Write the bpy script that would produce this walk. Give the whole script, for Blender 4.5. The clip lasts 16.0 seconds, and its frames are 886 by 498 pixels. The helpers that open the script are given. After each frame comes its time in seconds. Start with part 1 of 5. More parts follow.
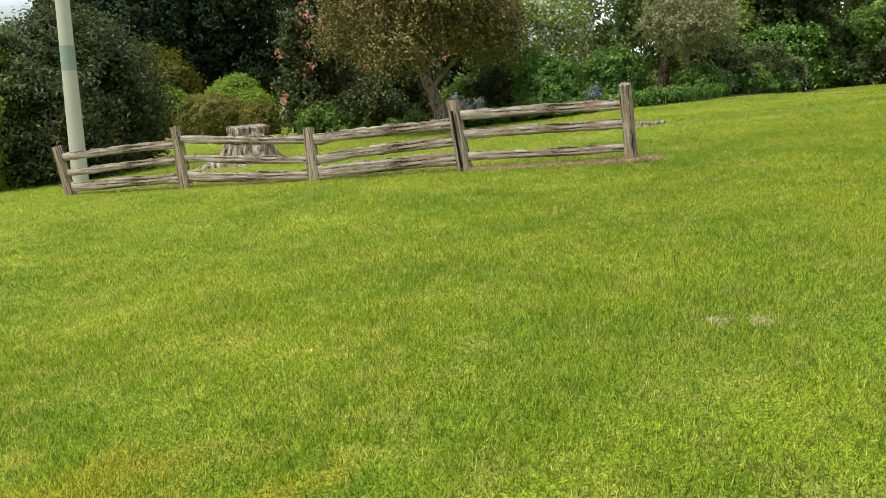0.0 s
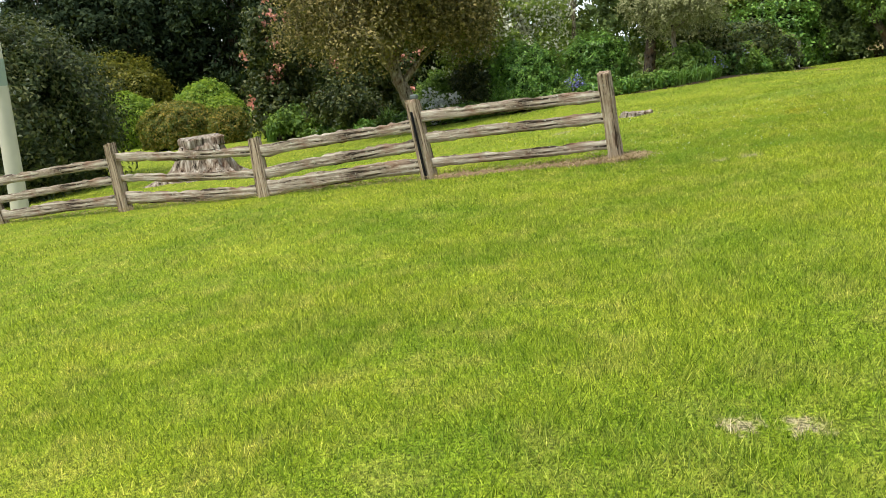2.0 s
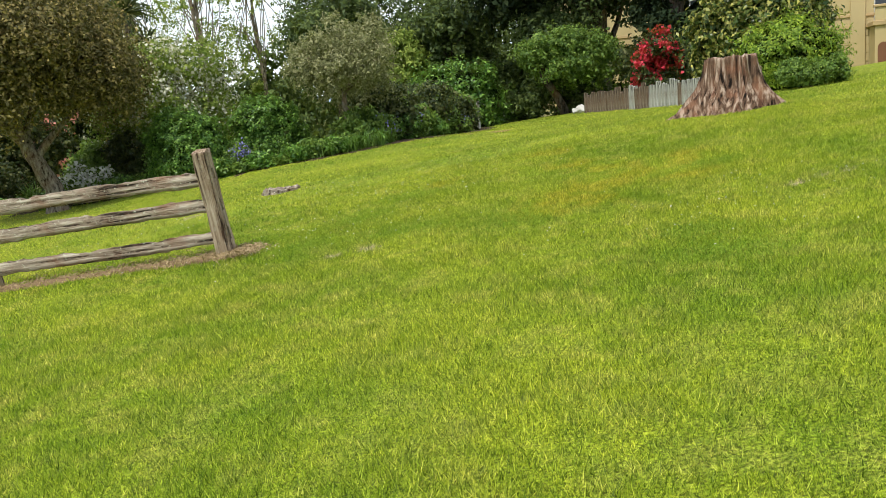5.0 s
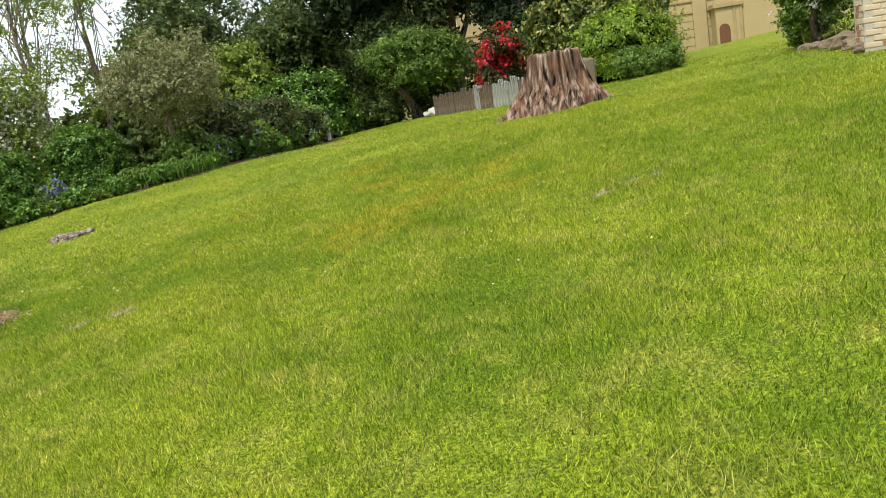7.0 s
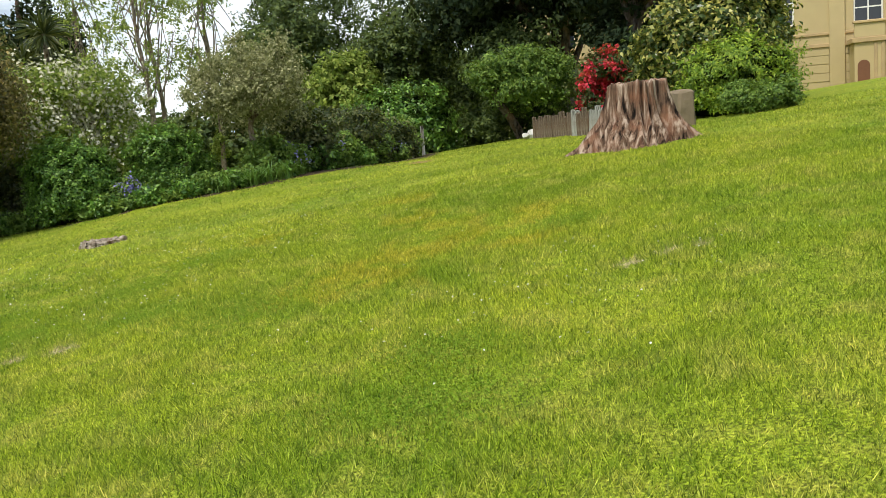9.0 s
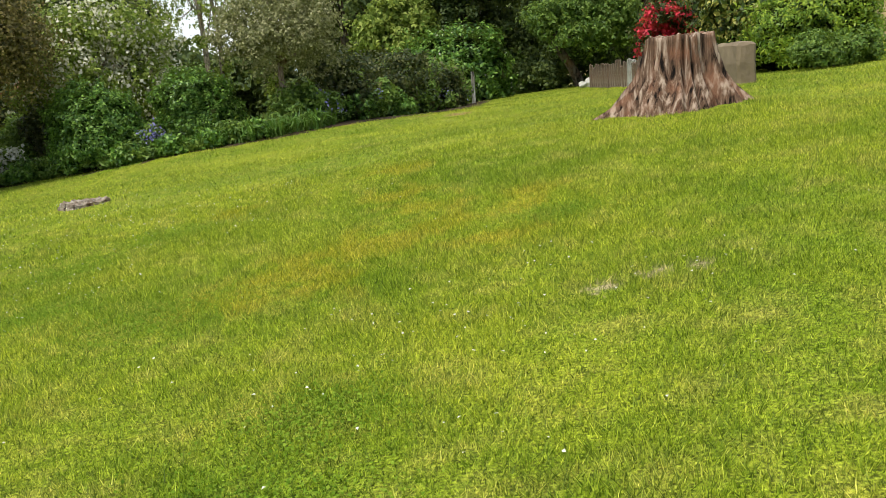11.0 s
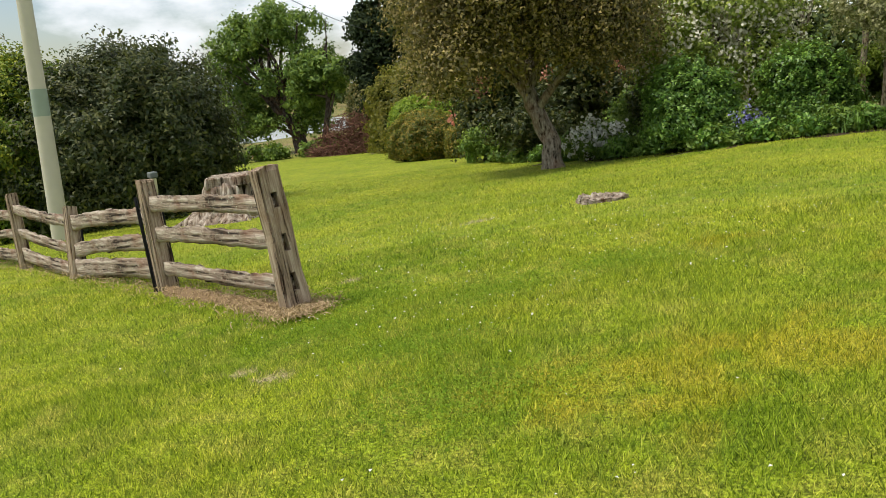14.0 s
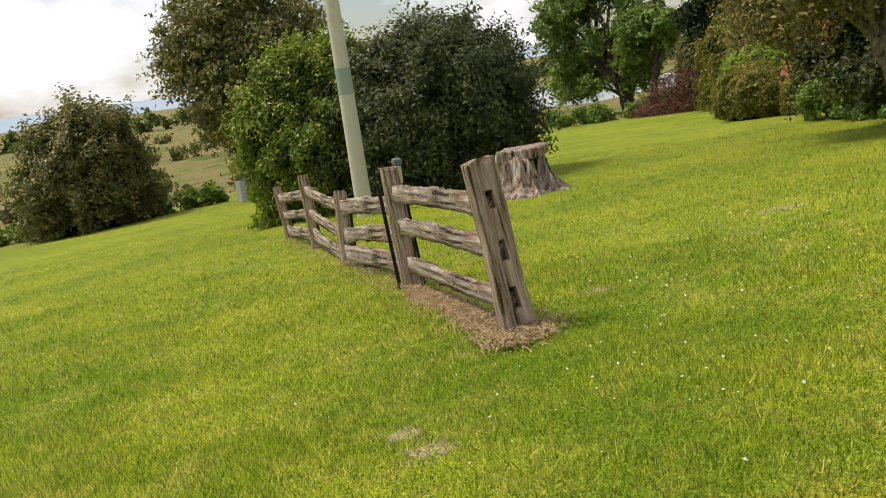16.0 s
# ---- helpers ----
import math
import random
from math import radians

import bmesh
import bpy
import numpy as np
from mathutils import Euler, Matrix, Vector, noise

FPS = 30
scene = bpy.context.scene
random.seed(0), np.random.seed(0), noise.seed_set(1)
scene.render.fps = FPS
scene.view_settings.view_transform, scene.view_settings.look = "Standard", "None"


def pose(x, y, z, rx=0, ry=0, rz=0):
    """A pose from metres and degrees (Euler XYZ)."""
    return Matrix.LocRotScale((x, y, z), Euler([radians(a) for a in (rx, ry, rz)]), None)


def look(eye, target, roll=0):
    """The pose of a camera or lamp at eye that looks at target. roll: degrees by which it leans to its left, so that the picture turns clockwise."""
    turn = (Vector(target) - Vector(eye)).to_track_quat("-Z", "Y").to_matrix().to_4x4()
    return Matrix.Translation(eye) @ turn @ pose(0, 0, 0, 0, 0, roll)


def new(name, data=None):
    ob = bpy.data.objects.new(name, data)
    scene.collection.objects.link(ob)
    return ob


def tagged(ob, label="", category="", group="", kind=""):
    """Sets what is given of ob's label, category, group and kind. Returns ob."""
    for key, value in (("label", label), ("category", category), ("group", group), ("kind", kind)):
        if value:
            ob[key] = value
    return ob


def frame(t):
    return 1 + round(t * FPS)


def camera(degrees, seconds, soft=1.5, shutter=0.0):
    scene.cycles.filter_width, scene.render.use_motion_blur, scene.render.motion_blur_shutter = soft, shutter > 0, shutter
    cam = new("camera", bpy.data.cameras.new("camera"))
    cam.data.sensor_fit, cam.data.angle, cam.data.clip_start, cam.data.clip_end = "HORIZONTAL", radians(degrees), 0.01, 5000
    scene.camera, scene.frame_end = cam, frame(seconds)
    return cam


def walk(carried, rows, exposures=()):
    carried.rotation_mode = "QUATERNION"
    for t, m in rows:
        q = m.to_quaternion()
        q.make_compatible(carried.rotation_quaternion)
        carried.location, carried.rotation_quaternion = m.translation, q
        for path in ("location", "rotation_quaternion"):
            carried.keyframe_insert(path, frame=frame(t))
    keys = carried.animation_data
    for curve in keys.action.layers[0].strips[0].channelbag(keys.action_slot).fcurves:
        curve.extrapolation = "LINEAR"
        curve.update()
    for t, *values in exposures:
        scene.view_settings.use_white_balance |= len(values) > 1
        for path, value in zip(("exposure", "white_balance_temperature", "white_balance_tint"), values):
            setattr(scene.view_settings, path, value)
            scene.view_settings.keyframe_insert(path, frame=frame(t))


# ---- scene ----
cam = camera(53.5, 16.0, soft=0.35)
PATH = [
    (0, (-1.978, -0.694, 1.693), (-1.74, 1.248, 1.275), -0.9),
    (0.5, (-1.867, -0.303, 1.672), (-1.745, 1.647, 1.242), -2.9),
    (1, (-1.568, 0.167, 1.651), (-1.547, 2.122, 1.231), -2.8),
    (1.5, (-1.394, 0.623, 1.664), (-1.378, 2.577, 1.237), -3.8),
    (2, (-1.283, 1.023, 1.684), (-1.036, 2.96, 1.252), -3.7),
    (2.5, (-1.054, 1.333, 1.647), (-0.787, 3.265, 1.204), -5.1),
    (3, (-0.602, 1.671, 1.651), (-0.333, 3.6, 1.198), -7.8),
    (3.4, (-0.246, 2.07, 1.612), (0.313, 3.937, 1.165), -4.5),
    (3.5, (-0.182, 2.146, 1.613), (0.476, 3.984, 1.18), -2.9),
    (4, (0.063, 2.478, 1.722), (0.873, 4.257, 1.301), -2.6),
    (4.5, (0.405, 2.674, 1.686), (1.227, 4.462, 1.328), -4.2),
    (4.7, (0.581, 2.754, 1.707), (1.407, 4.541, 1.359), -4.4),
    (6.8, (2.212, 3.404, 1.751), (3.217, 5.092, 1.379), -5.7),
    (7, (2.325, 3.451, 1.746), (3.379, 5.111, 1.379), -8.5),
    (7.5, (2.645, 3.713, 1.782), (3.738, 5.353, 1.443), -4.1),
    (8, (3.035, 3.849, 1.773), (3.921, 5.612, 1.445), -5.0),
    (8.5, (3.485, 3.91, 1.8), (4.309, 5.703, 1.474), -5.0),
    (9, (3.835, 4.105, 1.766), (4.674, 5.895, 1.46), -4.7),
    (9.2, (3.972, 4.236, 1.786), (4.832, 6.015, 1.478), -2.3),
    (11.3, (5.41, 5.092, 1.91), (6.004, 6.95, 1.469), -6.2),
    (11.5, (5.561, 5.169, 1.896), (6.046, 7.056, 1.443), -9.3),
    (12, (6.048, 5.452, 1.906), (6.237, 7.394, 1.467), -8.0),
    (12.5, (6.293, 5.727, 1.919), (6.321, 7.685, 1.51), -6.1),
    (13, (6.427, 6.119, 1.984), (6.139, 8.06, 1.593), -6.8),
    (13.3, (6.537, 6.344, 1.972), (6.011, 8.236, 1.591), -7.7),
    (13.4, (6.614, 6.423, 1.945), (6.147, 8.333, 1.581), -3.5),
    (13.5, (6.662, 6.503, 1.927), (6.145, 8.4, 1.561), -1.8),
    (14, (6.836, 6.886, 1.989), (6.116, 8.709, 1.592), -4.0),
    (14.5, (6.772, 7.346, 1.966), (5.971, 9.135, 1.568), -4.2),
    (15, (6.734, 7.743, 1.988), (5.859, 9.493, 1.57), -5.5),
    (15.5, (6.779, 8.243, 1.964), (5.632, 9.829, 1.552), -5.8),
    (15.7, (6.769, 8.394, 1.988), (5.546, 9.92, 1.57), -5.7),
    (16, (6.751, 8.615, 1.976), (5.396, 10.028, 1.568), -8.1),
]
walk(cam, [(t, look(eye, target, roll)) for t, eye, target, roll in PATH], exposures=((0.0, -0.12, 6250, 6), (2.5, 0.10, 6250, 7), (4.5, -0.04, 6300, 7), (9.0, -0.12, 6400, 8), (13.0, -0.18, 6500, 9), (14.5, -0.19, 6700, 11), (16.0, -0.28, 6900, 14)))

# ---- world, sun and exposure ----
world = bpy.data.worlds.new("world")
scene.world = world
world.use_nodes = True
wt = world.node_tree
wt.nodes.clear()
SUN_ELEV, SUN_ROT = radians(60), radians(246)


def wnode(kind, **values):
    n = wt.nodes.new(kind)
    for k, v in values.items():
        n.inputs[k].default_value = v
    return n


sky = wt.nodes.new("ShaderNodeTexSky")
sky.sky_type, sky.sun_disc, sky.sun_elevation, sky.sun_rotation = "NISHITA", False, SUN_ELEV, SUN_ROT
sky_light = wnode("ShaderNodeBackground", Strength=0.13)
cloud_light = wnode("ShaderNodeBackground", Strength=1.35)
coords = wt.nodes.new("ShaderNodeTexCoord")
stretch = wt.nodes.new("ShaderNodeMapping")
stretch.inputs["Scale"].default_value = (1.0, 1.0, 2.2)
stretch.inputs["Rotation"].default_value = (0.0, 0.0, 2.0)
billow = wnode("ShaderNodeTexNoise", Scale=2.6, Detail=9.0, Roughness=0.56)
cover = wt.nodes.new("ShaderNodeValToRGB")
cover.color_ramp.elements[0].position, cover.color_ramp.elements[1].position = 0.40, 0.50
shade = wnode("ShaderNodeTexNoise", Scale=4.3, Detail=7.0, Roughness=0.6)
tone = wt.nodes.new("ShaderNodeValToRGB")
tone.color_ramp.elements[0].position, tone.color_ramp.elements[0].color = 0.34, (0.86, 0.90, 0.96, 1)
tone.color_ramp.elements[1].position, tone.color_ramp.elements[1].color = 0.56, (0.97, 1.0, 1.06, 1)
sky_mix = wt.nodes.new("ShaderNodeMixShader")
w_out = wt.nodes.new("ShaderNodeOutputWorld")
wl = wt.links.new
wl(coords.outputs["Generated"], stretch.inputs["Vector"])
wl(stretch.outputs[0], billow.inputs["Vector"])
wl(stretch.outputs[0], shade.inputs["Vector"])
wl(billow.outputs[0], cover.inputs[0])
wl(shade.outputs[0], tone.inputs[0])
wl(sky.outputs[0], sky_light.inputs[0])
wl(tone.outputs[0], cloud_light.inputs[0])
wl(cover.outputs[0], sky_mix.inputs[0])
wl(sky_light.outputs[0], sky_mix.inputs[1])
wl(cloud_light.outputs[0], sky_mix.inputs[2])
wl(sky_mix.outputs[0], w_out.inputs[0])

sun = new("sun", bpy.data.lights.new("sun", "SUN"))
sun.data.energy, sun.data.angle, sun.data.color = 4.3, radians(10), (1.0, 0.94, 0.82)
sun.matrix_world = look((math.sin(SUN_ROT) * math.cos(SUN_ELEV) * 50, math.cos(SUN_ROT) * math.cos(SUN_ELEV) * 50, math.sin(SUN_ELEV) * 50), (0, 0, 0))


# ---- ground shape ----
def ground(x, y):
    """Height of the lawn and fields: a slope that falls to one side and levels out far away."""
    x, y = np.asarray(x, float), np.asarray(y, float)
    r = np.hypot(x, y)
    k = np.where(r > 90, 90 / np.maximum(r, 1e-6), 1.0)
    u, v = x * k, y * k
    z = 0.0932 + 0.10803 * u - 0.01777 * v - 0.000179 * u * u - 0.0011444 * u * v - 0.0003467 * v * v
    for a, cx, cy, s in ((0.234, 11.5, 15, 5), (-0.09, 7, 8.5, 3), (-0.063, 3, 12.5, 3), (0.13, -1.5, 4.5, 3), (0.17, 4.9, 17.7, 2.8), (0.33, 9.0, 26.2, 4.5), (0.05, 4.0, 11.1, 1.4)):
        z = z + a * np.exp(-((x - cx) ** 2 + (y - cy) ** 2) / (s * s))
    far = np.clip((r - 90) / 260, 0, 1)
    far = far * far * (3 - 2 * far)
    return z * (1 - far) - 9.0 * far


def gz(x, y):
    return float(ground(x, y))


# ---- materials ----
def material(name):
    m = bpy.data.materials.new(name)
    m.use_nodes = True
    m.node_tree.nodes.clear()
    return m, m.node_tree


class Nodes:
    """Short hand to write node trees."""

    def __init__(self, tree):
        self.t = tree

    def add(self, kind, **values):
        n = self.t.nodes.new(kind)
        for k, v in values.items():
            n.inputs[k].default_value = v
        return n

    def link(self, a, b):
        self.t.links.new(a, b)

    def noise(self, vec, scale, detail=4.0, rough=0.55):
        n = self.add("ShaderNodeTexNoise", Scale=scale, Detail=detail, Roughness=rough)
        if vec is not None:
            self.link(vec, n.inputs["Vector"])
        return n.outputs[0]

    def ramp(self, fac, stops):
        n = self.t.nodes.new("ShaderNodeValToRGB")
        r = n.color_ramp
        while len(r.elements) < len(stops):
            r.elements.new(0.5)
        for e, (p, c) in zip(r.elements, stops):
            e.position = p
            e.color = (*c, 1) if len(c) == 3 else c
        self.link(fac, n.inputs[0])
        return n.outputs[0]

    def mix(self, fac, a, b, how="MIX"):
        n = self.t.nodes.new("ShaderNodeMix")
        n.data_type, n.blend_type = "RGBA", how
        for sock, v in ((n.inputs[0], fac), (n.inputs[6], a), (n.inputs[7], b)):
            if isinstance(v, bpy.types.NodeSocket):
                self.link(v, sock)
            elif isinstance(v, (int, float)):
                sock.default_value = v
            else:
                sock.default_value = (*v, 1)
        return n.outputs[2]

    def math(self, op, a, b=0.0):
        n = self.t.nodes.new("ShaderNodeMath")
        n.operation = op
        for sock, v in zip(n.inputs, (a, b)):
            if isinstance(v, bpy.types.NodeSocket):
                self.link(v, sock)
            else:
                sock.default_value = v
        return n.outputs[0]

    def bump(self, height, strength, distance):
        n = self.add("ShaderNodeBump", Strength=strength, Distance=distance)
        self.link(height, n.inputs["Height"])
        return n.outputs[0]

    def surface(self, color, rough=0.8, normal=None, metallic=0.0, spec=0.4):
        n = self.add("ShaderNodeBsdfPrincipled", Roughness=rough, Metallic=metallic)
        n.inputs["Specular IOR Level"].default_value = spec
        if isinstance(color, bpy.types.NodeSocket):
            self.link(color, n.inputs["Base Color"])
        else:
            n.inputs["Base Color"].default_value = (*color, 1)
        if normal is not None:
            self.link(normal, n.inputs["Normal"])
        return n.outputs[0]

    def out(self, shader):
        o = self.t.nodes.new("ShaderNodeOutputMaterial")
        self.link(shader, o.inputs["Surface"])


def position(n):
    return n.add("ShaderNodeNewGeometry").outputs["Position"]


def object_coords(n):
    return n.add("ShaderNodeTexCoord").outputs["Object"]


# patches of the lawn: where, how wide, what colour
MOSS = ((6.9, 11.5, 0.5), (6.3, 11.25, 0.4), (7.6, 11.6, 0.35), (8.4, 11.7, 0.35), (7.7, 13.1, 0.35), (7.8, 12.4, 0.3), (7.8, 10.8, 0.3), (5.8, 10.9, 0.3), (6.5, 10.8, 0.35), (6.35, 14.5, 0.22), (8.3, 14.6, 0.35), (-3.2, 3.2, 0.4), (-2.4, 2.8, 0.35))
THATCH = ((3.92, 11.25, 0.11), (3.6, 11.42, 0.10), (7.65, 9.12, 0.08), (7.97, 9.1, 0.07), (8.2, 8.98, 0.06), (0.29, 4.17, 0.07), (0.5, 4.08, 0.07), (2.9, 4.77, 0.04), (9.2, 19.5, 0.2), (3.2, 17.3, 0.16), (2.9, 14.35, 0.08))
EARTH = ((-3.7, 3.0, 0.12), (-3.0, 2.8, 0.12), (10.3, 25.3, 0.25), (10.9, 25.6, 0.3), (11.5, 25.7, 0.35), (12.2, 25.0, 0.3), (12.8, 24.0, 0.35))
CLOVER = ((5.4, 7.85, 0.34), (4.6, 13.4, 0.4), (5.6, 14.0, 0.35), (3.6, 12.6, 0.35), (5.3, 10.9, 0.4), (3.3, 13.6, 0.4), (8.4, 11.0, 0.25), (4.6, 11.9, 0.4), (5.9, 8.6, 0.25))


def patches(n, pos, spots, wobble):
    total = None
    flat = n.add("ShaderNodeVectorMath")
    flat.operation = "MULTIPLY"
    flat.inputs[1].default_value = (1, 1, 0)
    n.link(pos, flat.inputs[0])
    for x, y, r in spots:
        d = n.add("ShaderNodeVectorMath")
        d.operation = "DISTANCE"
        d.inputs[1].default_value = (x, y, 0)
        n.link(flat.outputs[0], d.inputs[0])
        near = n.math("SUBTRACT", 1.35, n.math("DIVIDE", d.outputs["Value"], r))
        total = near if total is None else n.math("MAXIMUM", total, near)
    ragged = n.math("ADD", total, n.math("MULTIPLY", n.math("SUBTRACT", wobble, 0.5), 5.0))
    clip = n.add("ShaderNodeClamp")
    n.link(ragged, clip.inputs["Value"])
    return clip.outputs[0]


# lawn spots tinted a darker green: x, y, radius
DARK_GREEN = ((1.3, 2.9, 1.3), (-0.2, 3.6, 0.9), (3.6, 5.4, 0.8), (2.2, 7.0, 0.7))


def lawn_colour(n, pos, green, lime, straw):
    """Mown lawn: greens in two scales, mossy yellow and thatch patches, bare earth by the bed."""
    broad = n.noise(pos, 0.5, 4.0)
    middle = n.noise(pos, 3.1, 5.0, 0.6)
    fine = n.noise(pos, 15.0, 3.0)
    c = n.mix(n.ramp(broad, [(0.36, (0, 0, 0)), (0.64, (1, 1, 1))]), green, lime)
    c = n.mix(n.math("MULTIPLY", n.ramp(middle, [(0.46, (0, 0, 0)), (0.68, (1, 1, 1))]), 0.5), c, straw)
    # tufts, a hand's breadth and a finger's breadth across
    c = n.mix(1.0, c, n.ramp(n.noise(pos, 9.0, 3.0, 0.6), [(0.36, (0.84, 0.88, 0.80)), (0.5, (1.02, 1.0, 1.0)), (0.66, (1.17, 1.11, 1.2))]), "MULTIPLY")
    c = n.mix(1.0, c, n.ramp(n.noise(pos, 46.0, 2.0, 0.6), [(0.36, (0.66, 0.71, 0.62)), (0.52, (1.04, 1.03, 1.0)), (0.68, (1.34, 1.27, 1.45))]), "MULTIPLY")
    c = n.mix(n.math("MULTIPLY", patches(n, pos, DARK_GREEN, middle), 0.3), c, (green[0] * 0.75, green[1] * 0.85, green[2]))
    c = n.mix(n.math("MULTIPLY", patches(n, pos, CLOVER, fine), 0.3), c, (0.16, 0.29, 0.02))
    c = n.mix(n.math("MULTIPLY", patches(n, pos, MOSS, middle), 0.62), c, (0.42, 0.385, 0.025))
    c = n.mix(n.math("MULTIPLY", patches(n, pos, THATCH, fine), 0.85), c, (0.46, 0.38, 0.22))
    c = n.mix(n.math("MULTIPLY", patches(n, pos, EARTH, middle), 0.8), c, (0.36, 0.22, 0.10))
    return c, fine


m_ground, tree_ = material("lawn_ground")
n = Nodes(tree_)
pos = position(n)
col, fine = lawn_colour(n, pos, (0.207, 0.302, 0.017), (0.318, 0.388, 0.024), (0.45, 0.42, 0.078))
# fields beyond the garden turn drier
dist = n.add("ShaderNodeVectorMath")
dist.operation = "DISTANCE"
dist.inputs[1].default_value = (30, 20, 0)
n.link(pos, dist.inputs[0])
away = n.ramp(n.math("DIVIDE", dist.outputs["Value"], 400.0), [(0.16, (0, 0, 0)), (0.20, (1, 1, 1))])
scrub = n.ramp(n.noise(pos, 0.12, 8.0, 0.65), [(0.38, (0.09, 0.13, 0.025)), (0.48, (0.20, 0.20, 0.055)), (0.56, (0.27, 0.21, 0.08)), (0.64, (0.15, 0.095, 0.04))])
col = n.mix(away, col, scrub)
grain = n.noise(pos, 60.0, 2.0)
dark = n.ramp(grain, [(0.36, (0.3, 0.3, 0.3)), (0.62, (1.15, 1.15, 1.15))])
n.out(n.surface(n.mix(1.0, col, dark, "MULTIPLY"), 0.9, n.bump(n.math("ADD", grain, fine), 0.9, 0.03), spec=0.15))


def leafy(name, c1, c2, c3, through_light=0.35, rough=0.5, patchy=0.35, spec=0.4):
    """Leaves: three tones by leaf, drifting slowly over the plant, that let some light through."""
    m, t = material(name)
    k = Nodes(t)
    geo = k.add("ShaderNodeNewGeometry")
    drift = k.math("ADD", k.math("MULTIPLY", k.noise(geo.outputs["Position"], 0.9, 3.0), 0.5), k.math("MULTIPLY", k.noise(geo.outputs["Position"], 4.5, 2.0), 0.5))
    f = k.math("ADD", k.math("MULTIPLY", geo.outputs["Random Per Island"], 1 - patchy), k.math("MULTIPLY", drift, patchy * 1.1))
    c = k.ramp(f, [(0.12, c1), (0.5, c2), (0.86, c3)])
    s = k.surface(c, rough, spec=spec)
    tr = k.add("ShaderNodeBsdfTranslucent")
    k.link(k.mix(0.35, c, (0.35, 0.42, 0.05)), tr.inputs["Color"])
    mixer = k.add("ShaderNodeMixShader", Fac=through_light)
    k.link(s, mixer.inputs[1])
    k.link(tr.outputs[0], mixer.inputs[2])
    k.out(mixer.outputs[0])
    return m


m_blade, tree_ = material("grass_blade")
n = Nodes(tree_)
geo = n.add("ShaderNodeNewGeometry")
col, fine = lawn_colour(n, geo.outputs["Position"], (0.228, 0.338, 0.021), (0.358, 0.436, 0.034), (0.52, 0.485, 0.12))
vary = n.ramp(geo.outputs["Random Per Island"], [(0.0, (0.22, 0.27, 0.2)), (0.42, (0.76, 0.84, 0.75)), (0.8, (1.4, 1.3, 1.25)), (1.0, (2.3, 1.95, 2.9))])
col = n.mix(1.0, col, vary, "MULTIPLY")
tr = n.add("ShaderNodeBsdfTranslucent")
n.link(col, tr.inputs["Color"])
mixer = n.add("ShaderNodeMixShader", Fac=0.45)
n.link(n.surface(col, 0.55, spec=0.25), mixer.inputs[1])
n.link(tr.outputs[0], mixer.inputs[2])
n.out(mixer.outputs[0])

L_OAK = leafy("leaf_brown_olive", (0.045, 0.044, 0.015), (0.15, 0.128, 0.042), (0.38, 0.29, 0.10), 0.22, 0.6, spec=0.25)
L_DARK = leafy("leaf_dark_glossy", (0.012, 0.023, 0.007), (0.034, 0.052, 0.013), (0.125, 0.13, 0.04), 0.15, 0.5, spec=0.22)
L_LIGHT = leafy("leaf_fresh_green", (0.03, 0.075, 0.007), (0.10, 0.175, 0.014), (0.36, 0.38, 0.035), 0.3, 0.5, spec=0.3)
L_MID = leafy("leaf_mid_green", (0.035, 0.08, 0.012), (0.10, 0.19, 0.026), (0.27, 0.38, 0.07), 0.35, 0.6)
L_PALE = leafy("leaf_pale_green", (0.06, 0.11, 0.015), (0.19, 0.27, 0.045), (0.44, 0.50, 0.12), 0.4, 0.6, spec=0.2)
L_BED = leafy("leaf_camellia_green", (0.02, 0.07, 0.009), (0.08, 0.19, 0.022), (0.27, 0.44, 0.075), 0.25, 0.4)
L_GOLD = leafy("leaf_golden_green", (0.04, 0.075, 0.008), (0.125, 0.15, 0.015), (0.42, 0.28, 0.04), 0.28)
L_LIME = leafy("leaf_lime", (0.055, 0.13, 0.008), (0.17, 0.29, 0.018), (0.42, 0.52, 0.045), 0.35)
L_OLIVE = leafy("leaf_yellow_olive", (0.06, 0.075, 0.010), (0.15, 0.155, 0.016), (0.32, 0.27, 0.03), 0.3)
# near-black green: the shade inside dense shrubs is put into this colour
L_INNER = leafy("leaf_painted_inner_shade", (0.008, 0.015, 0.004), (0.02, 0.035, 0.009), (0.045, 0.06, 0.016), 0.1, 0.8, spec=0.1)
L_GREY = leafy("leaf_silver_grey", (0.09, 0.105, 0.04), (0.22, 0.225, 0.10), (0.46, 0.44, 0.24), 0.35, 0.75)
L_CONIFER = leafy("needle_dark", (0.008, 0.017, 0.008), (0.017, 0.031, 0.013), (0.045, 0.062, 0.024), 0.08, 0.8, spec=0.12)
L_HAW = leafy("leaf_hawthorn_olive", (0.04, 0.06, 0.014), (0.11, 0.12, 0.026), (0.31, 0.235, 0.085), 0.25)
L_VARI = leafy("leaf_variegated", (0.025, 0.055, 0.01), (0.09, 0.14, 0.022), (0.52, 0.48, 0.12), 0.25, 0.35, 0.15)
L_FAR = leafy("leaf_far_woods", (0.014, 0.03, 0.008), (0.05, 0.085, 0.02), (0.20, 0.25, 0.06), 0.22, 0.7, 0.6)
L_STRAP = leafy("leaf_strap", (0.06, 0.15, 0.02), (0.12, 0.24, 0.04), (0.24, 0.36, 0.09), 0.35)
L_CLOVER = leafy("leaf_clover", (0.07, 0.15, 0.012), (0.17, 0.29, 0.02), (0.31, 0.43, 0.045), 0.4, 0.8, spec=0.1)
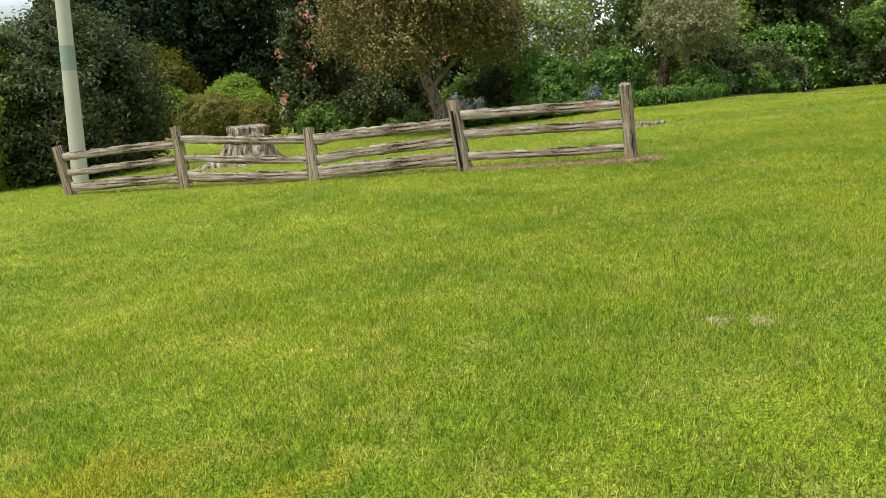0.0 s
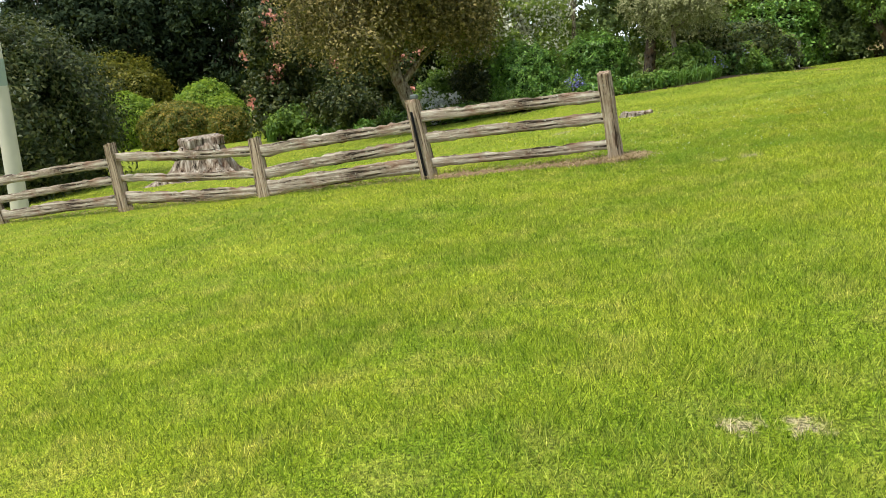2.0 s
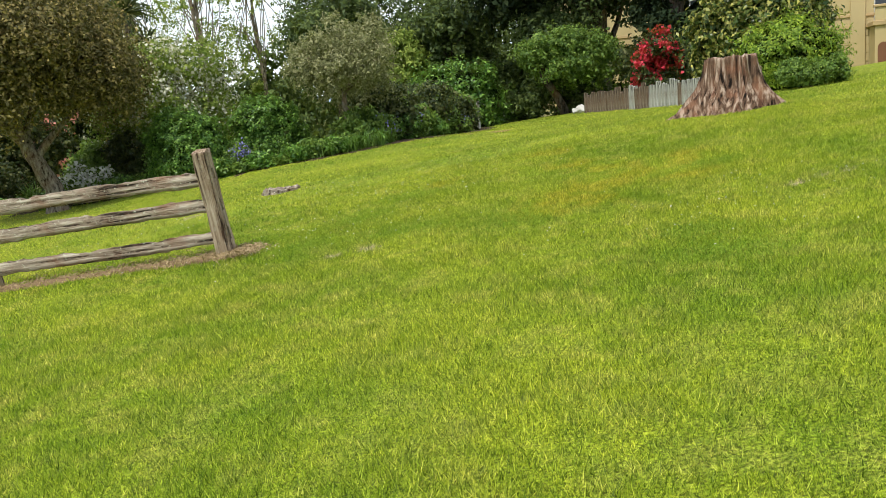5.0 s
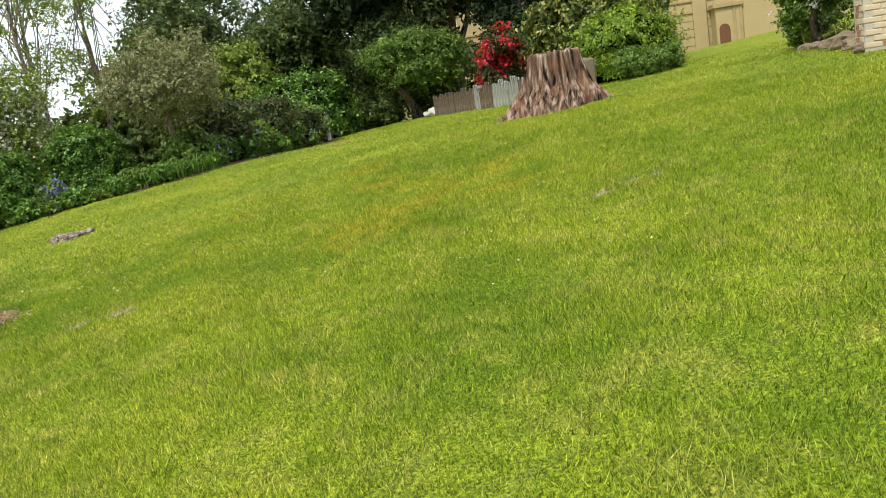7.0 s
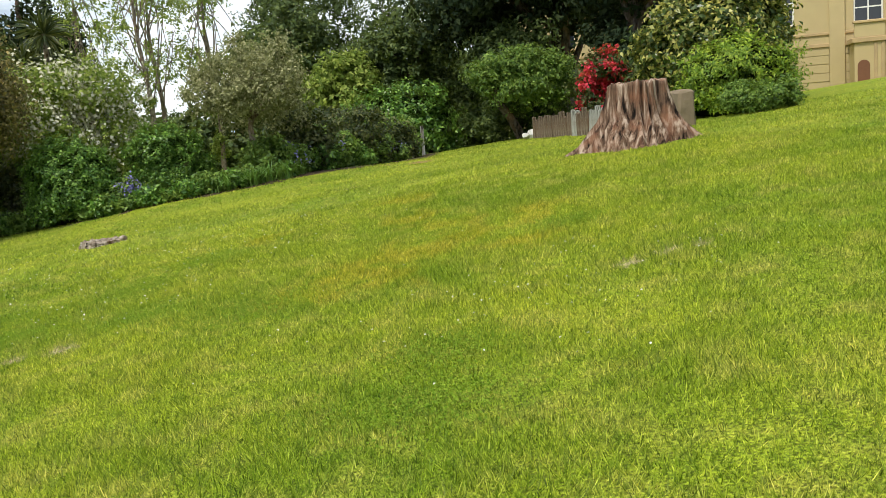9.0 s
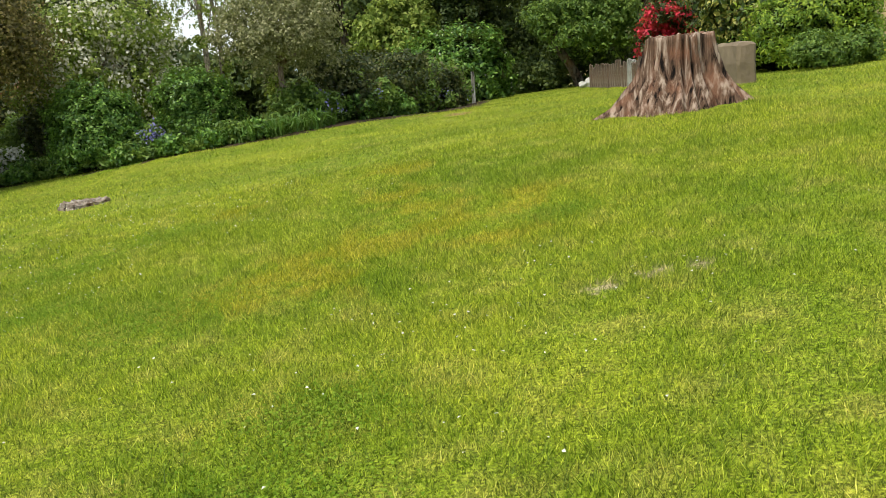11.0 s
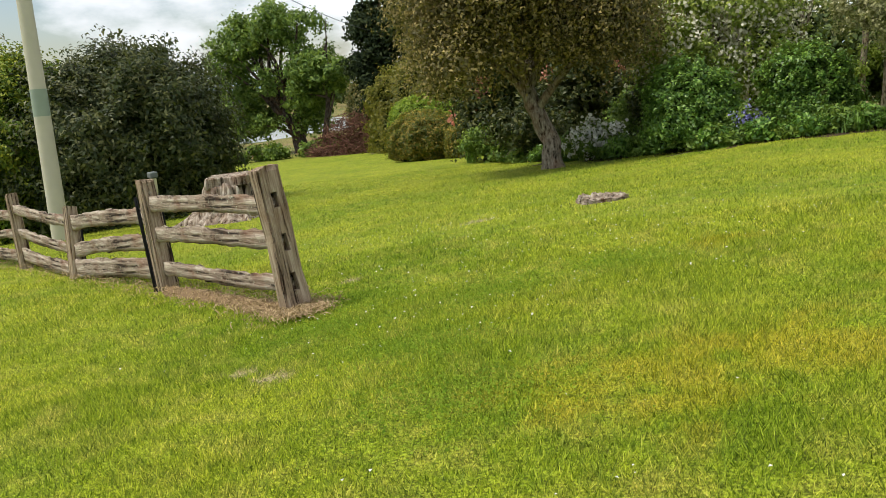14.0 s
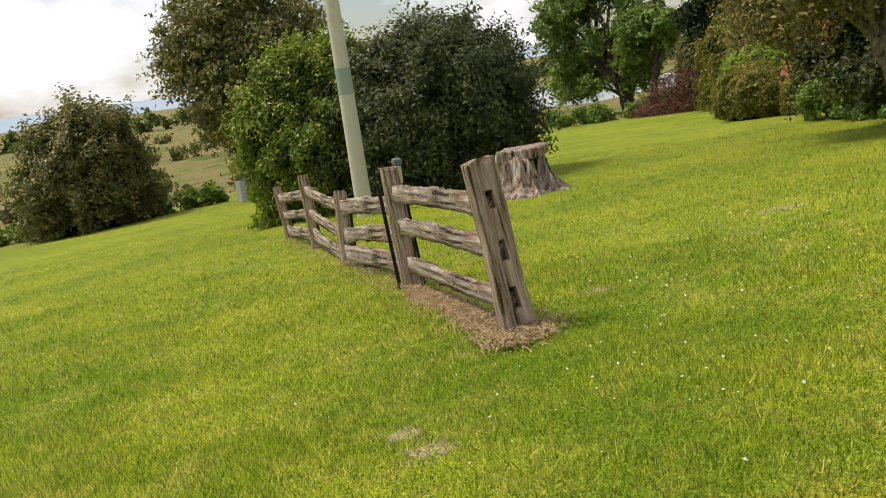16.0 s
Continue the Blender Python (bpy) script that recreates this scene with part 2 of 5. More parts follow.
L_DRY = leafy("dry_straw", (0.20, 0.13, 0.06), (0.34, 0.24, 0.13), (0.50, 0.38, 0.22), 0.15, 0.8)
F_WHITE = leafy("petal_white", (0.62, 0.62, 0.52), (0.75, 0.75, 0.70), (0.8, 0.8, 0.76), 0.3, 0.6)
F_CREAM = leafy("petal_cream", (0.50, 0.48, 0.34), (0.62, 0.60, 0.46), (0.72, 0.70, 0.58), 0.3, 0.6)
F_PINK = leafy("petal_coral", (0.55, 0.16, 0.13), (0.66, 0.24, 0.19), (0.75, 0.38, 0.32), 0.3, 0.6)
F_RED = leafy("petal_crimson", (0.40, 0.01, 0.03), (0.58, 0.02, 0.05), (0.68, 0.05, 0.09), 0.3, 0.55)
F_BLUE = leafy("petal_violet_blue", (0.14, 0.14, 0.40), (0.22, 0.21, 0.52), (0.34, 0.31, 0.62), 0.3, 0.6)


def rough_wood(name, c1, c2, c3, scale=(26, 26, 1.6), lichen=0.0, red=0.0):
    """Weathered split timber: grain drawn out along the piece, cracks, lichen."""
    m, t = material(name)
    k = Nodes(t)
    co = object_coords(k)
    mp = k.add("ShaderNodeMapping")
    mp.inputs["Scale"].default_value = scale
    k.link(co, mp.inputs["Vector"])
    grain_ = k.noise(mp.outputs[0], 1.0, 8.0, 0.65)
    blot = k.noise(co, 2.7, 4.0)
    c = k.ramp(grain_, [(0.36, c1), (0.50, c2), (0.62, c3)])
    crack = k.ramp(grain_, [(0.37, (0.16, 0.14, 0.12)), (0.45, (1, 1, 1))])
    c = k.mix(1.0, c, crack, "MULTIPLY")
    c = k.mix(k.math("MULTIPLY", k.ramp(blot, [(0.48, (0, 0, 0)), (0.66, (1, 1, 1))]), 0.45 + red), c, (0.20 + red * 0.12, 0.105, 0.06))
    if lichen:
        spots = k.ramp(k.noise(co, 24.0, 5.0), [(0.60, (0, 0, 0)), (0.68, (1, 1, 1))])
        c = k.mix(k.math("MULTIPLY", spots, lichen), c, (0.52, 0.54, 0.42))
    k.out(k.surface(c, 0.9, k.bump(grain_, 1.0, 0.035), spec=0.2))
    return m


M_POST = rough_wood("weathered_post_timber", (0.14, 0.10, 0.068), (0.31, 0.235, 0.16), (0.46, 0.38, 0.285), lichen=0.25)
M_RAIL = rough_wood("weathered_rail_timber", (0.10, 0.075, 0.055), (0.28, 0.225, 0.17), (0.48, 0.42, 0.34), (1.1, 20, 20), lichen=0.6, red=0.1)
M_STUMP_RED = rough_wood("stump_red_grey_wood", (0.022, 0.013, 0.009), (0.13, 0.078, 0.05), (0.40, 0.31, 0.24), (11, 11, 0.3), red=0.2)
M_STUMP_GREY = rough_wood("stump_grey_wood", (0.06, 0.045, 0.032), (0.24, 0.19, 0.145), (0.48, 0.43, 0.36), (12, 12, 0.3), lichen=0.3)
M_BARK = rough_wood("grey_brown_bark", (0.09, 0.075, 0.05), (0.21, 0.175, 0.13), (0.34, 0.30, 0.23), (14, 14, 5), lichen=0.3)
M_SLAB_BROWN = rough_wood("rust_brown_slab", (0.05, 0.035, 0.025), (0.13, 0.09, 0.06), (0.27, 0.23, 0.18), (12, 12, 1.2), lichen=0.3)
M_BARK_DARK = rough_wood("dark_bark", (0.03, 0.025, 0.02), (0.07, 0.055, 0.045), (0.13, 0.11, 0.09), (9, 9, 3))
M_SLAB = rough_wood("silver_grey_slab", (0.13, 0.13, 0.11), (0.30, 0.30, 0.27), (0.46, 0.46, 0.43), (12, 12, 1.2), lichen=0.5)
M_TWIG = rough_wood("dead_red_brown_twig", (0.05, 0.024, 0.016), (0.14, 0.065, 0.042), (0.26, 0.14, 0.10), (8, 8, 8))


def plain(name, color, rough=0.7, metallic=0.0, grain_scale=8.0, amount=0.25, bump=0.2, depth=0.01, spec=0.4, wear=None):
    m, t = material(name)
    k = Nodes(t)
    co = object_coords(k)
    a, b = k.noise(co, grain_scale, 6.0), k.noise(co, grain_scale * 0.16, 3.0)
    lo = tuple(v * (1 - amount) for v in color)
    hi = tuple(min(0.95, v * (1 + amount)) for v in color)
    c = k.mix(k.math("MULTIPLY", k.math("ADD", a, b), 0.5), lo, hi)
    if wear:
        c = k.mix(k.math("MULTIPLY", k.ramp(b, [(0.5, (0, 0, 0)), (0.72, (1, 1, 1))]), 0.6), c, wear)
    k.out(k.surface(c, rough, k.bump(a, bump, depth), metallic, spec))
    return m


M_POLE = plain("pole_concrete_cream", (0.47, 0.45, 0.36), 0.85, 0, 5.0, 0.16, wear=(0.42, 0.41, 0.30))
M_POLE_BAND = plain("pole_band_grey_green", (0.25, 0.31, 0.25), 0.8, 0, 6.0, 0.14)
M_IRON = plain("black_painted_steel", (0.022, 0.022, 0.024), 0.5, 0.6, 30, 0.3)
M_CAP = plain("grey_green_cap", (0.10, 0.12, 0.11), 0.6)
M_YELLOW = plain("faded_yellow_marker", (0.52, 0.50, 0.30), 0.7)
M_RENDER = plain("cream_lime_render", (0.47, 0.375, 0.20), 0.9, 0, 1.6, 0.14, 0.2, 0.01, 0.2, (0.45, 0.33, 0.17))
M_TRIM = plain("ochre_stone_trim", (0.46, 0.33, 0.17), 0.9, 0, 3.0, 0.2, wear=(0.24, 0.18, 0.11))
M_WHITE = plain("white_painted_joinery", (0.74, 0.74, 0.70), 0.5, 0, 6, 0.06)
M_NICHE = plain("rust_brown_recess", (0.17, 0.075, 0.04), 0.9)
M_BRICK_RED = plain("orange_red_brick", (0.40, 0.17, 0.085), 0.9, 0, 18, 0.4, 0.6, 0.01, 0.2, (0.60, 0.50, 0.40))
M_BRICK_PALE = plain("whitewashed_brick", (0.60, 0.49, 0.35), 0.9, 0, 14, 0.25, 0.6, 0.01, 0.2, (0.46, 0.24, 0.14))
M_MORTAR = plain("lime_mortar", (0.50, 0.44, 0.35), 0.95, 0, 30, 0.25, 0.6)
M_ROCK = plain("brown_grey_field_stone", (0.20, 0.155, 0.105), 0.9, 0, 6, 0.4, 0.8, 0.03, 0.2, (0.40, 0.33, 0.20))
M_ROCK_WHITE = plain("pale_boulder", (0.46, 0.45, 0.41), 0.9, 0, 5, 0.15, 0.6, 0.03)
M_EARTH = plain("dark_garden_soil", (0.06, 0.042, 0.028), 0.95, 0, 9, 0.5, 0.8, 0.03, 0.1)
M_DRY = plain("dry_clippings", (0.22, 0.15, 0.085), 0.95, 0, 22, 0.5, 0.9, 0.03, 0.1, (0.12, 0.08, 0.05))
# pale blue-grey paints air haze over the far hills
M_RIDGE = plain("haze_tinted_hills", (0.30, 0.37, 0.44), 1.0, 0, 0.004, 0.2, 0.0, 0.01, 0.0)
M_ROOF = plain("weathered_corrugated_iron", (0.55, 0.57, 0.58), 0.5, 0.3, 2.0, 0.15)

m_, t_ = material("window_glass")
k_ = Nodes(t_)
k_.out(k_.surface((0.02, 0.025, 0.03), 0.06, spec=0.6))
M_GLASS = m_
m_, t_ = material("pond_water")
k_ = Nodes(t_)
k_.out(k_.surface((0.05, 0.06, 0.06), 0.04, k_.bump(k_.noise(position(k_), 1.2, 3.0), 0.05, 0.05), spec=0.5))
M_WATER = m_

rng = np.random.default_rng(7)


# ---- mesh helpers ----
def raw(name, verts, faces):
    """A mesh from an array of corners and an array of faces with equal corner counts."""
    verts, faces = np.asarray(verts, np.float32), np.asarray(faces, np.int32)
    me = bpy.data.meshes.new(name)
    me.vertices.add(len(verts))
    me.vertices.foreach_set("co", verts.ravel())
    me.loops.add(faces.size)
    me.loops.foreach_set("vertex_index", faces.ravel())
    me.polygons.add(len(faces))
    me.polygons.foreach_set("loop_start", np.arange(0, faces.size, faces.shape[1], dtype=np.int32))
    me.update(calc_edges=True)
    return me


def put(name, me, mat, parent=None, label="", smooth=False):
    ob = new(name, me)
    if mat is not None and not me.materials:
        me.materials.append(mat)
    if smooth:
        me.polygons.foreach_set("use_smooth", np.ones(len(me.polygons), bool))
    if parent is not None:
        ob.parent = parent
    if label:
        tagged(ob, label)
    return ob


def part(name, bm, mat, parent, label="", smooth=False):
    me = bpy.data.meshes.new(name)
    bm.to_mesh(me)
    bm.free()
    return put(name, me, mat, parent, label, smooth)


def thing(name, x, y, z, label, category, group="", turn=0.0):
    ob = new(name)
    ob.empty_display_size = 0.2
    ob.matrix_world = pose(x, y, z, 0, 0, turn)
    return tagged(ob, label, category, group)


def box(bm, lo, hi, bevel=0.0):
    """A box between two corners, with softened edges."""
    made = bmesh.ops.create_cube(bm, size=1.0)["verts"]
    lo, hi = Vector(lo), Vector(hi)
    for v in made:
        v.co = Vector(((lo[i] + hi[i]) / 2 + v.co[i] * (hi[i] - lo[i]) for i in range(3)))
    if bevel:
        edges = list({e for v in made for e in v.link_edges})
        bmesh.ops.bevel(bm, geom=edges, offset=bevel, segments=1, affect="EDGES")


def rings(path, radii, sides=8, squash=None, rough=0.0, seed=0, cap=True):
    """A tube through the points of a path: returns corners and quads."""
    path = np.asarray(path, float)
    r_ = np.random.default_rng(seed)
    tang = np.gradient(path, axis=0)
    tang /= np.linalg.norm(tang, axis=1)[:, None] + 1e-9
    ref = np.array([0.13, 0.97, 0.2]) if abs(tang[0][1]) < 0.8 else np.array([0.97, 0.1, 0.2])
    V = []
    a = np.linspace(0, 2 * np.pi, sides, endpoint=False)
    for p, t, r in zip(path, tang, radii):
        s1 = np.cross(t, ref)
        s1 /= np.linalg.norm(s1)
        s2 = np.cross(t, s1)
        rr = r * (1 + rough * r_.uniform(-1, 1, sides))
        V.append(p + np.outer(np.cos(a) * rr, s1) + np.outer(np.sin(a) * rr, s2))
    V = np.concatenate(V)
    F = []
    for i in range(len(path) - 1):
        for j in range(sides):
            k = (j + 1) % sides
            F.append((i * sides + j, i * sides + k, (i + 1) * sides + k, (i + 1) * sides + j))
    return V, np.array(F)


def join(pieces):
    V, F, base = [], [], 0
    for v, f in pieces:
        V.append(v)
        F.append(np.asarray(f) + base)
        base += len(v)
    return np.concatenate(V), np.concatenate(F)


def unit(v):
    return v / (np.linalg.norm(v, axis=-1, keepdims=True) + 1e-9)


def leaves_at(points, normals, size, narrow=0.5, r=None):
    """Pointed leaves, one quad each, at points, facing roughly along normals."""
    r = r or rng
    nn = len(points)
    nrm = unit(normals)
    axis = unit(np.cross(nrm, unit(r.normal(size=(nn, 3)))))
    side = np.cross(nrm, axis)
    s = (size * r.uniform(0.6, 1.35, nn))[:, None]
    bend = nrm * s * 0.18
    V = np.stack([points - axis * s * 0.5 - bend, points + side * s * narrow * 0.5 + bend * 0.4, points + axis * s * 0.55 - bend, points - side * s * narrow * 0.5 + bend * 0.4], 1).reshape(-1, 3)
    return V, np.arange(nn * 4).reshape(-1, 4)


def lumps(centre, radii, count, r, lump=0.42, low=-0.35):
    """Centres and radii of the leafy lumps that make up a crown."""
    d = unit(r.normal(size=(count * 3, 3)))
    d = d[d[:, 2] > low][:count]
    c = np.asarray(centre) + d * np.asarray(radii) * r.uniform(0.42, 0.82, (len(d), 1))
    rad = np.min(radii) * lump * r.uniform(0.45, 1.45, len(d))
    return c, rad


def foliage(centre, radii, count, size, seed, nlumps=26, lump=0.42, low=-0.35, up=0.35, narrow=0.5, floor=None, droop=0.0):
    r = np.random.default_rng(seed)
    c, rad = lumps(centre, radii, nlumps, r, lump, low)
    # leaves sit along short shoots that stick out of each lump
    shoots = max(6, count // 15)
    which = r.integers(0, shoots, count)
    home = r.choice(len(c), shoots, p=rad ** 2 / np.sum(rad ** 2))
    pick = home[which]
    ds = unit(r.normal(size=(shoots, 3)) + np.array([0, 0, 0.35]) + 0.5 * unit(c[home] - np.asarray(centre)))
    aim = unit(ds + r.normal(size=(shoots, 3)) * 0.45 + np.array([0, 0, 0.3]))
    reach = rad[home] * r.uniform(0.3, 1.0, shoots) ** 1.3 + size
    d = ds[which]
    q = (r.uniform(0.45, 1.0, shoots) ** 0.6)[which]
    along_ = r.uniform(-0.45, 0.75, count)
    pts = c[pick] + d * (rad[pick] * q)[:, None] * np.array([1.0, 1.0, 0.85]) + aim[which] * (reach[which] * along_)[:, None] + r.normal(size=(count, 3)) * size * 0.42
    pts[:, 2] -= 0.35 * reach[which] * np.maximum(along_, 0) ** 2
    if droop:
        pts[:, 2] -= droop * r.random(count) ** 2
    if floor is not None:
        pts[:, 2] = np.maximum(pts[:, 2], floor + r.random(count) * 0.12)
    nrm = d * 0.8 + r.normal(size=(count, 3)) * 0.55 + np.array([0, 0, up])
    return leaves_at(pts, nrm, size, narrow, r), (c, rad)


def shrub(name, x, y, rx, ry, h, count, size, mat, label, category="shrub", group="", seed=1, nlumps=26, lump=0.42, flowers=None, stems=5, narrow=0.5):
    """A shrub with stems from the ground, a crown of single leaves in uneven lumps and, if given, flowers."""
    z = gz(x, y)
    root = thing(name, x, y, z, label, category, group)
    r = np.random.default_rng(seed + 900)
    mid = h * 0.5
    (V, F), (c, rad) = foliage((0, 0, mid), (rx, ry, h * 0.5), count, size, seed, nlumps, lump, -0.95, 0.35, narrow, 0.02)
    low_part = foliage((0, 0, h * 0.2), (rx * 0.92, ry * 0.92, h * 0.22), int(count * 0.28), size, seed + 5, max(8, nlumps // 2), 0.5, -0.9, 0.35, narrow, 0.02)[0]
    put("crown", raw("crown", *join([(V, F), low_part])), mat, root)
    for i in range(stems):
        a = r.uniform(0, 6.28)
        tip = c[r.integers(len(c))]
        p0 = np.array([math.cos(a) * rx * 0.12, math.sin(a) * ry * 0.12, -0.08])
        pts = [p0, p0 * 0.7 + tip * 0.3 + r.normal(size=3) * 0.05, tip]
        put("stem", raw("stem", *rings(pts, [0.02 + 0.015 * h, 0.015 + 0.01 * h, 0.008], 6, rough=0.1, seed=seed + i)), M_BARK_DARK, root, smooth=True)
    if flowers:
        fmat, fcount, fsize, bunch, flabel = flowers
        heads = r.integers(0, len(c), bunch)
        d = unit(r.normal(size=(bunch, 3)) + np.array([0, 0, 0.4]))
        hp = c[heads] + d * (rad[heads] * r.uniform(1.2, 1.75, bunch))[:, None]
        per = max(1, fcount // bunch)
        pts = np.repeat(hp, per, 0) + r.normal(size=(bunch * per, 3)) * fsize * 0.8
        pts[:, 2] = np.maximum(pts[:, 2], 0.06)
        nr = np.repeat(d, per, 0) + r.normal(size=(bunch * per, 3)) * 0.6
        tagged(put("blossom", raw("blossom", *leaves_at(pts, nr, fsize, 0.85, r)), fmat, root, flabel), kind="stuff")
    return root


def ripple(d, freq, r):
    """Smooth random waves over directions, about -1 to 1."""
    k = r.normal(size=(7, 3))
    return np.sin(freq * d @ unit(k).T + r.uniform(0, 6.28, 7)).sum(1) / 3.2


def dense_shrub(name, x, y, rx, ry, h, count, size, mat, label, category="shrub", group="", seed=1, bump=0.1, narrow=0.55, flowers=None, stems=4, stray=0.06):
    """A full, rounded shrub: a bulging shell of overlapping leaves round a twiggy inside coloured dark for shade."""
    root = thing(name, x, y, gz(x, y), label, category, group)
    r = np.random.default_rng(seed)
    d = unit(r.normal(size=(int(count * 1.5), 3)))
    d = d[d[:, 2] > -0.75][:count]
    m = len(d)
    state = int(r.integers(1 << 30))

    def shell(d, depth):
        q = np.random.default_rng(state)
        swell = 1 + bump * (0.6 * ripple(d, 3.0, q) + 1.2 * (0.4 - np.abs(ripple(d, 5.5, q))) + (0.4 - np.abs(ripple(d, 11.0, q))) + 0.5 * ripple(d, 24.0, q))
        wide = np.where(d[:, 2] < 0, (1 / np.sqrt(1e-6 + d[:, 0] ** 2 + d[:, 1] ** 2)) ** 0.75, 1.0)
        return d * np.stack([rx * wide, ry * wide, np.full(len(d), h * 0.56)], 1) * (swell * (1 - depth))[:, None] + np.array([0, 0, h * 0.44])

    depth = r.exponential(0.045, m)
    far_out = r.random(m) < stray
    depth[far_out] = -r.random(far_out.sum()) * bump * 0.9
    pts = shell(d, depth) + r.normal(size=(m, 3)) * size * 0.3
    pts[:, 2] = np.maximum(pts[:, 2], 0.03 + r.random(m) * 0.12)
    nrm = d * 0.9 + r.normal(size=(m, 3)) * 0.5 + np.array([0, 0, 0.35])
    put("crown", raw("crown", *leaves_at(pts, nrm, size, narrow, r)), mat, root)
    # inner shell of near-black leaves paints the shade seen through gaps
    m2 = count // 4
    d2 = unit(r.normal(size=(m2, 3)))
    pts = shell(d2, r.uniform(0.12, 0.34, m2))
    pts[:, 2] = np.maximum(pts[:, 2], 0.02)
    put("inner_leaves", raw("inner_leaves", *leaves_at(pts, d2 + r.normal(size=(m2, 3)) * 0.3, size * 2.2, 0.8, r)), L_INNER, root, "inner leaves coloured near black for the shade inside")
    for i in range(stems):
        a = r.uniform(0, 6.28)
        p0 = np.array([math.cos(a) * rx * 0.12, math.sin(a) * ry * 0.12, -0.08])
        tip = np.array([math.cos(a) * rx * 0.5, math.sin(a) * ry * 0.5, h * 0.6])
        put("stem", raw("stem", *rings([p0, p0 * 0.6 + tip * 0.4, tip], [0.02 + 0.015 * h, 0.015 + 0.01 * h, 0.008], 6, rough=0.1, seed=seed + i)), M_BARK_DARK, root, smooth=True)
    if flowers:
        fmat, fcount, fsize, bunch, flabel = flowers
        d = unit(r.normal(size=(bunch, 3)) + np.array([0, 0, 0.4]))
        hp = shell(d, np.full(bunch, -0.03))
        per = max(1, fcount // bunch)
        pts = np.repeat(hp, per, 0) + r.normal(size=(bunch * per, 3)) * fsize * 0.8
        pts[:, 2] = np.maximum(pts[:, 2], 0.06)
        tagged(put("blossom", raw("blossom", *leaves_at(pts, np.repeat(d, per, 0) + r.normal(size=(bunch * per, 3)) * 0.6, fsize, 0.85, r)), fmat, root, flabel), kind="stuff")
    return root


def tree(name, x, y, trunk_path, radii, crown_c, crown_r, count, size, leaf, bark, label, group="", seed=1, nlumps=40, lump=0.34, nlimbs=8, low=-0.4, limb_r=0.08, narrow=0.5, droop=0.0, flowers=None, fork=0.55, extra=()):
    """A tree: tapered trunk, limbs that reach into the crown, and a crown of many single leaves."""
    z = gz(x, y)
    root = thing(name, x, y, z, label, "tree", group)
    r = np.random.default_rng(seed + 500)
    path = np.asarray(trunk_path, float)
    # finer trunk
    tt = np.linspace(0, len(path) - 1, 14)
    fine_path = np.stack([np.interp(tt, np.arange(len(path)), path[:, i]) for i in range(3)], 1)
    fine_path[1:-1] += r.normal(size=(12, 3)) * radii[0] * 0.10
    fine_r = np.interp(tt, np.arange(len(path)), radii)
    fine_r[0] *= 1.35
    put("trunk", raw("trunk", *rings(fine_path, fine_r, 12, rough=0.07, seed=seed)), bark, root, smooth=True)
    (V, F), (c, rad) = foliage(crown_c, crown_r, count, size, seed, nlumps, lump, low, 0.3, narrow, None, droop)
    more = [(V, F)]
    for ec, er, en in extra:
        more.append(foliage(ec, er, en, size, seed + 77, max(6, nlumps // 4), 0.5, -0.9, 0.3, narrow)[0])
    put("crown", raw("crown", *join(more)), leaf, root)
    order = r.permutation(len(c))[:nlimbs]
    for i in order:
        k = r.uniform(fork, 0.98)
        s = np.array([np.interp(k * (len(path) - 1), np.arange(len(path)), path[:, j]) for j in range(3)])
        e = c[i]
        mid = s * 0.5 + e * 0.5 + np.array([0, 0, 0.12 * np.linalg.norm(e - s)]) + r.normal(size=3) * 0.08 * np.linalg.norm(e - s)
        q = np.linspace(0, 1, 6)[:, None]
        pts = s * (1 - q) ** 2 + 2 * mid * q * (1 - q) + e * q ** 2
        put("limb", raw("limb", *rings(pts, np.linspace(limb_r, limb_r * 0.25, 6), 7, rough=0.1, seed=seed + int(i))), bark, root, smooth=True)
    if flowers:
        fmat, fcount, fsize, flabel = flowers
        pick = r.choice(len(c), fcount)
        d = unit(r.normal(size=(fcount, 3)) + np.array([0, 0, 0.2]))
        pts = c[pick] + d * (rad[pick] * r.uniform(1.0, 1.7, fcount))[:, None]
        tagged(put("blossom", raw("blossom", *leaves_at(pts, d + r.normal(size=(fcount, 3)) * 0.4, fsize, 0.85, r)), fmat, root, flabel), kind="stuff")
    return root


# ---- ground, one sheet to the horizon ----
def axis_steps(lo, hi, fine, far):
    """Coordinates that are close together between lo and hi, and ever wider apart out to far."""
    inner = list(np.arange(lo, hi + 1e-6, fine))
    step, left, right = fine, [], []
    a, b = lo, hi
    while a > -far or b < far:
        step *= 1.22
        a, b = a - step, b + step
        left.append(a)
        right.append(b)
    return np.array(left[::-1] + inner + right)


gx, gy = axis_steps(-14, 20, 0.25, 4200), axis_steps(-4, 32, 0.25, 4200)
GX, GY = np.meshgrid(gx, gy, indexing="ij")
GZ = ground(GX, GY)
small = np.array([noise.noise((a * 0.55, b * 0.55, 0.3)) * 0.035 + noise.noise((a * 2.3, b * 2.3, 5.0)) * 0.012 if abs(a) < 30 and -6 < b < 45 else 0.0 for a, b in zip(GX.ravel(), GY.ravel())]).reshape(GX.shape)
verts = np.stack([GX, GY, GZ + small], -1).reshape(-1, 3)
ny = len(gy)
ii, jj = np.meshgrid(np.arange(len(gx) - 1), np.arange(ny - 1), indexing="ij")
a0 = (ii * ny + jj).ravel()
lawn = put("ground", raw("ground", verts, np.stack([a0, a0 + ny, a0 + ny + 1, a0 + 1], 1)), m_ground, smooth=True)
tagged(lawn, "sloping mown lawn with mossy and worn patches", "ground", kind="structure")


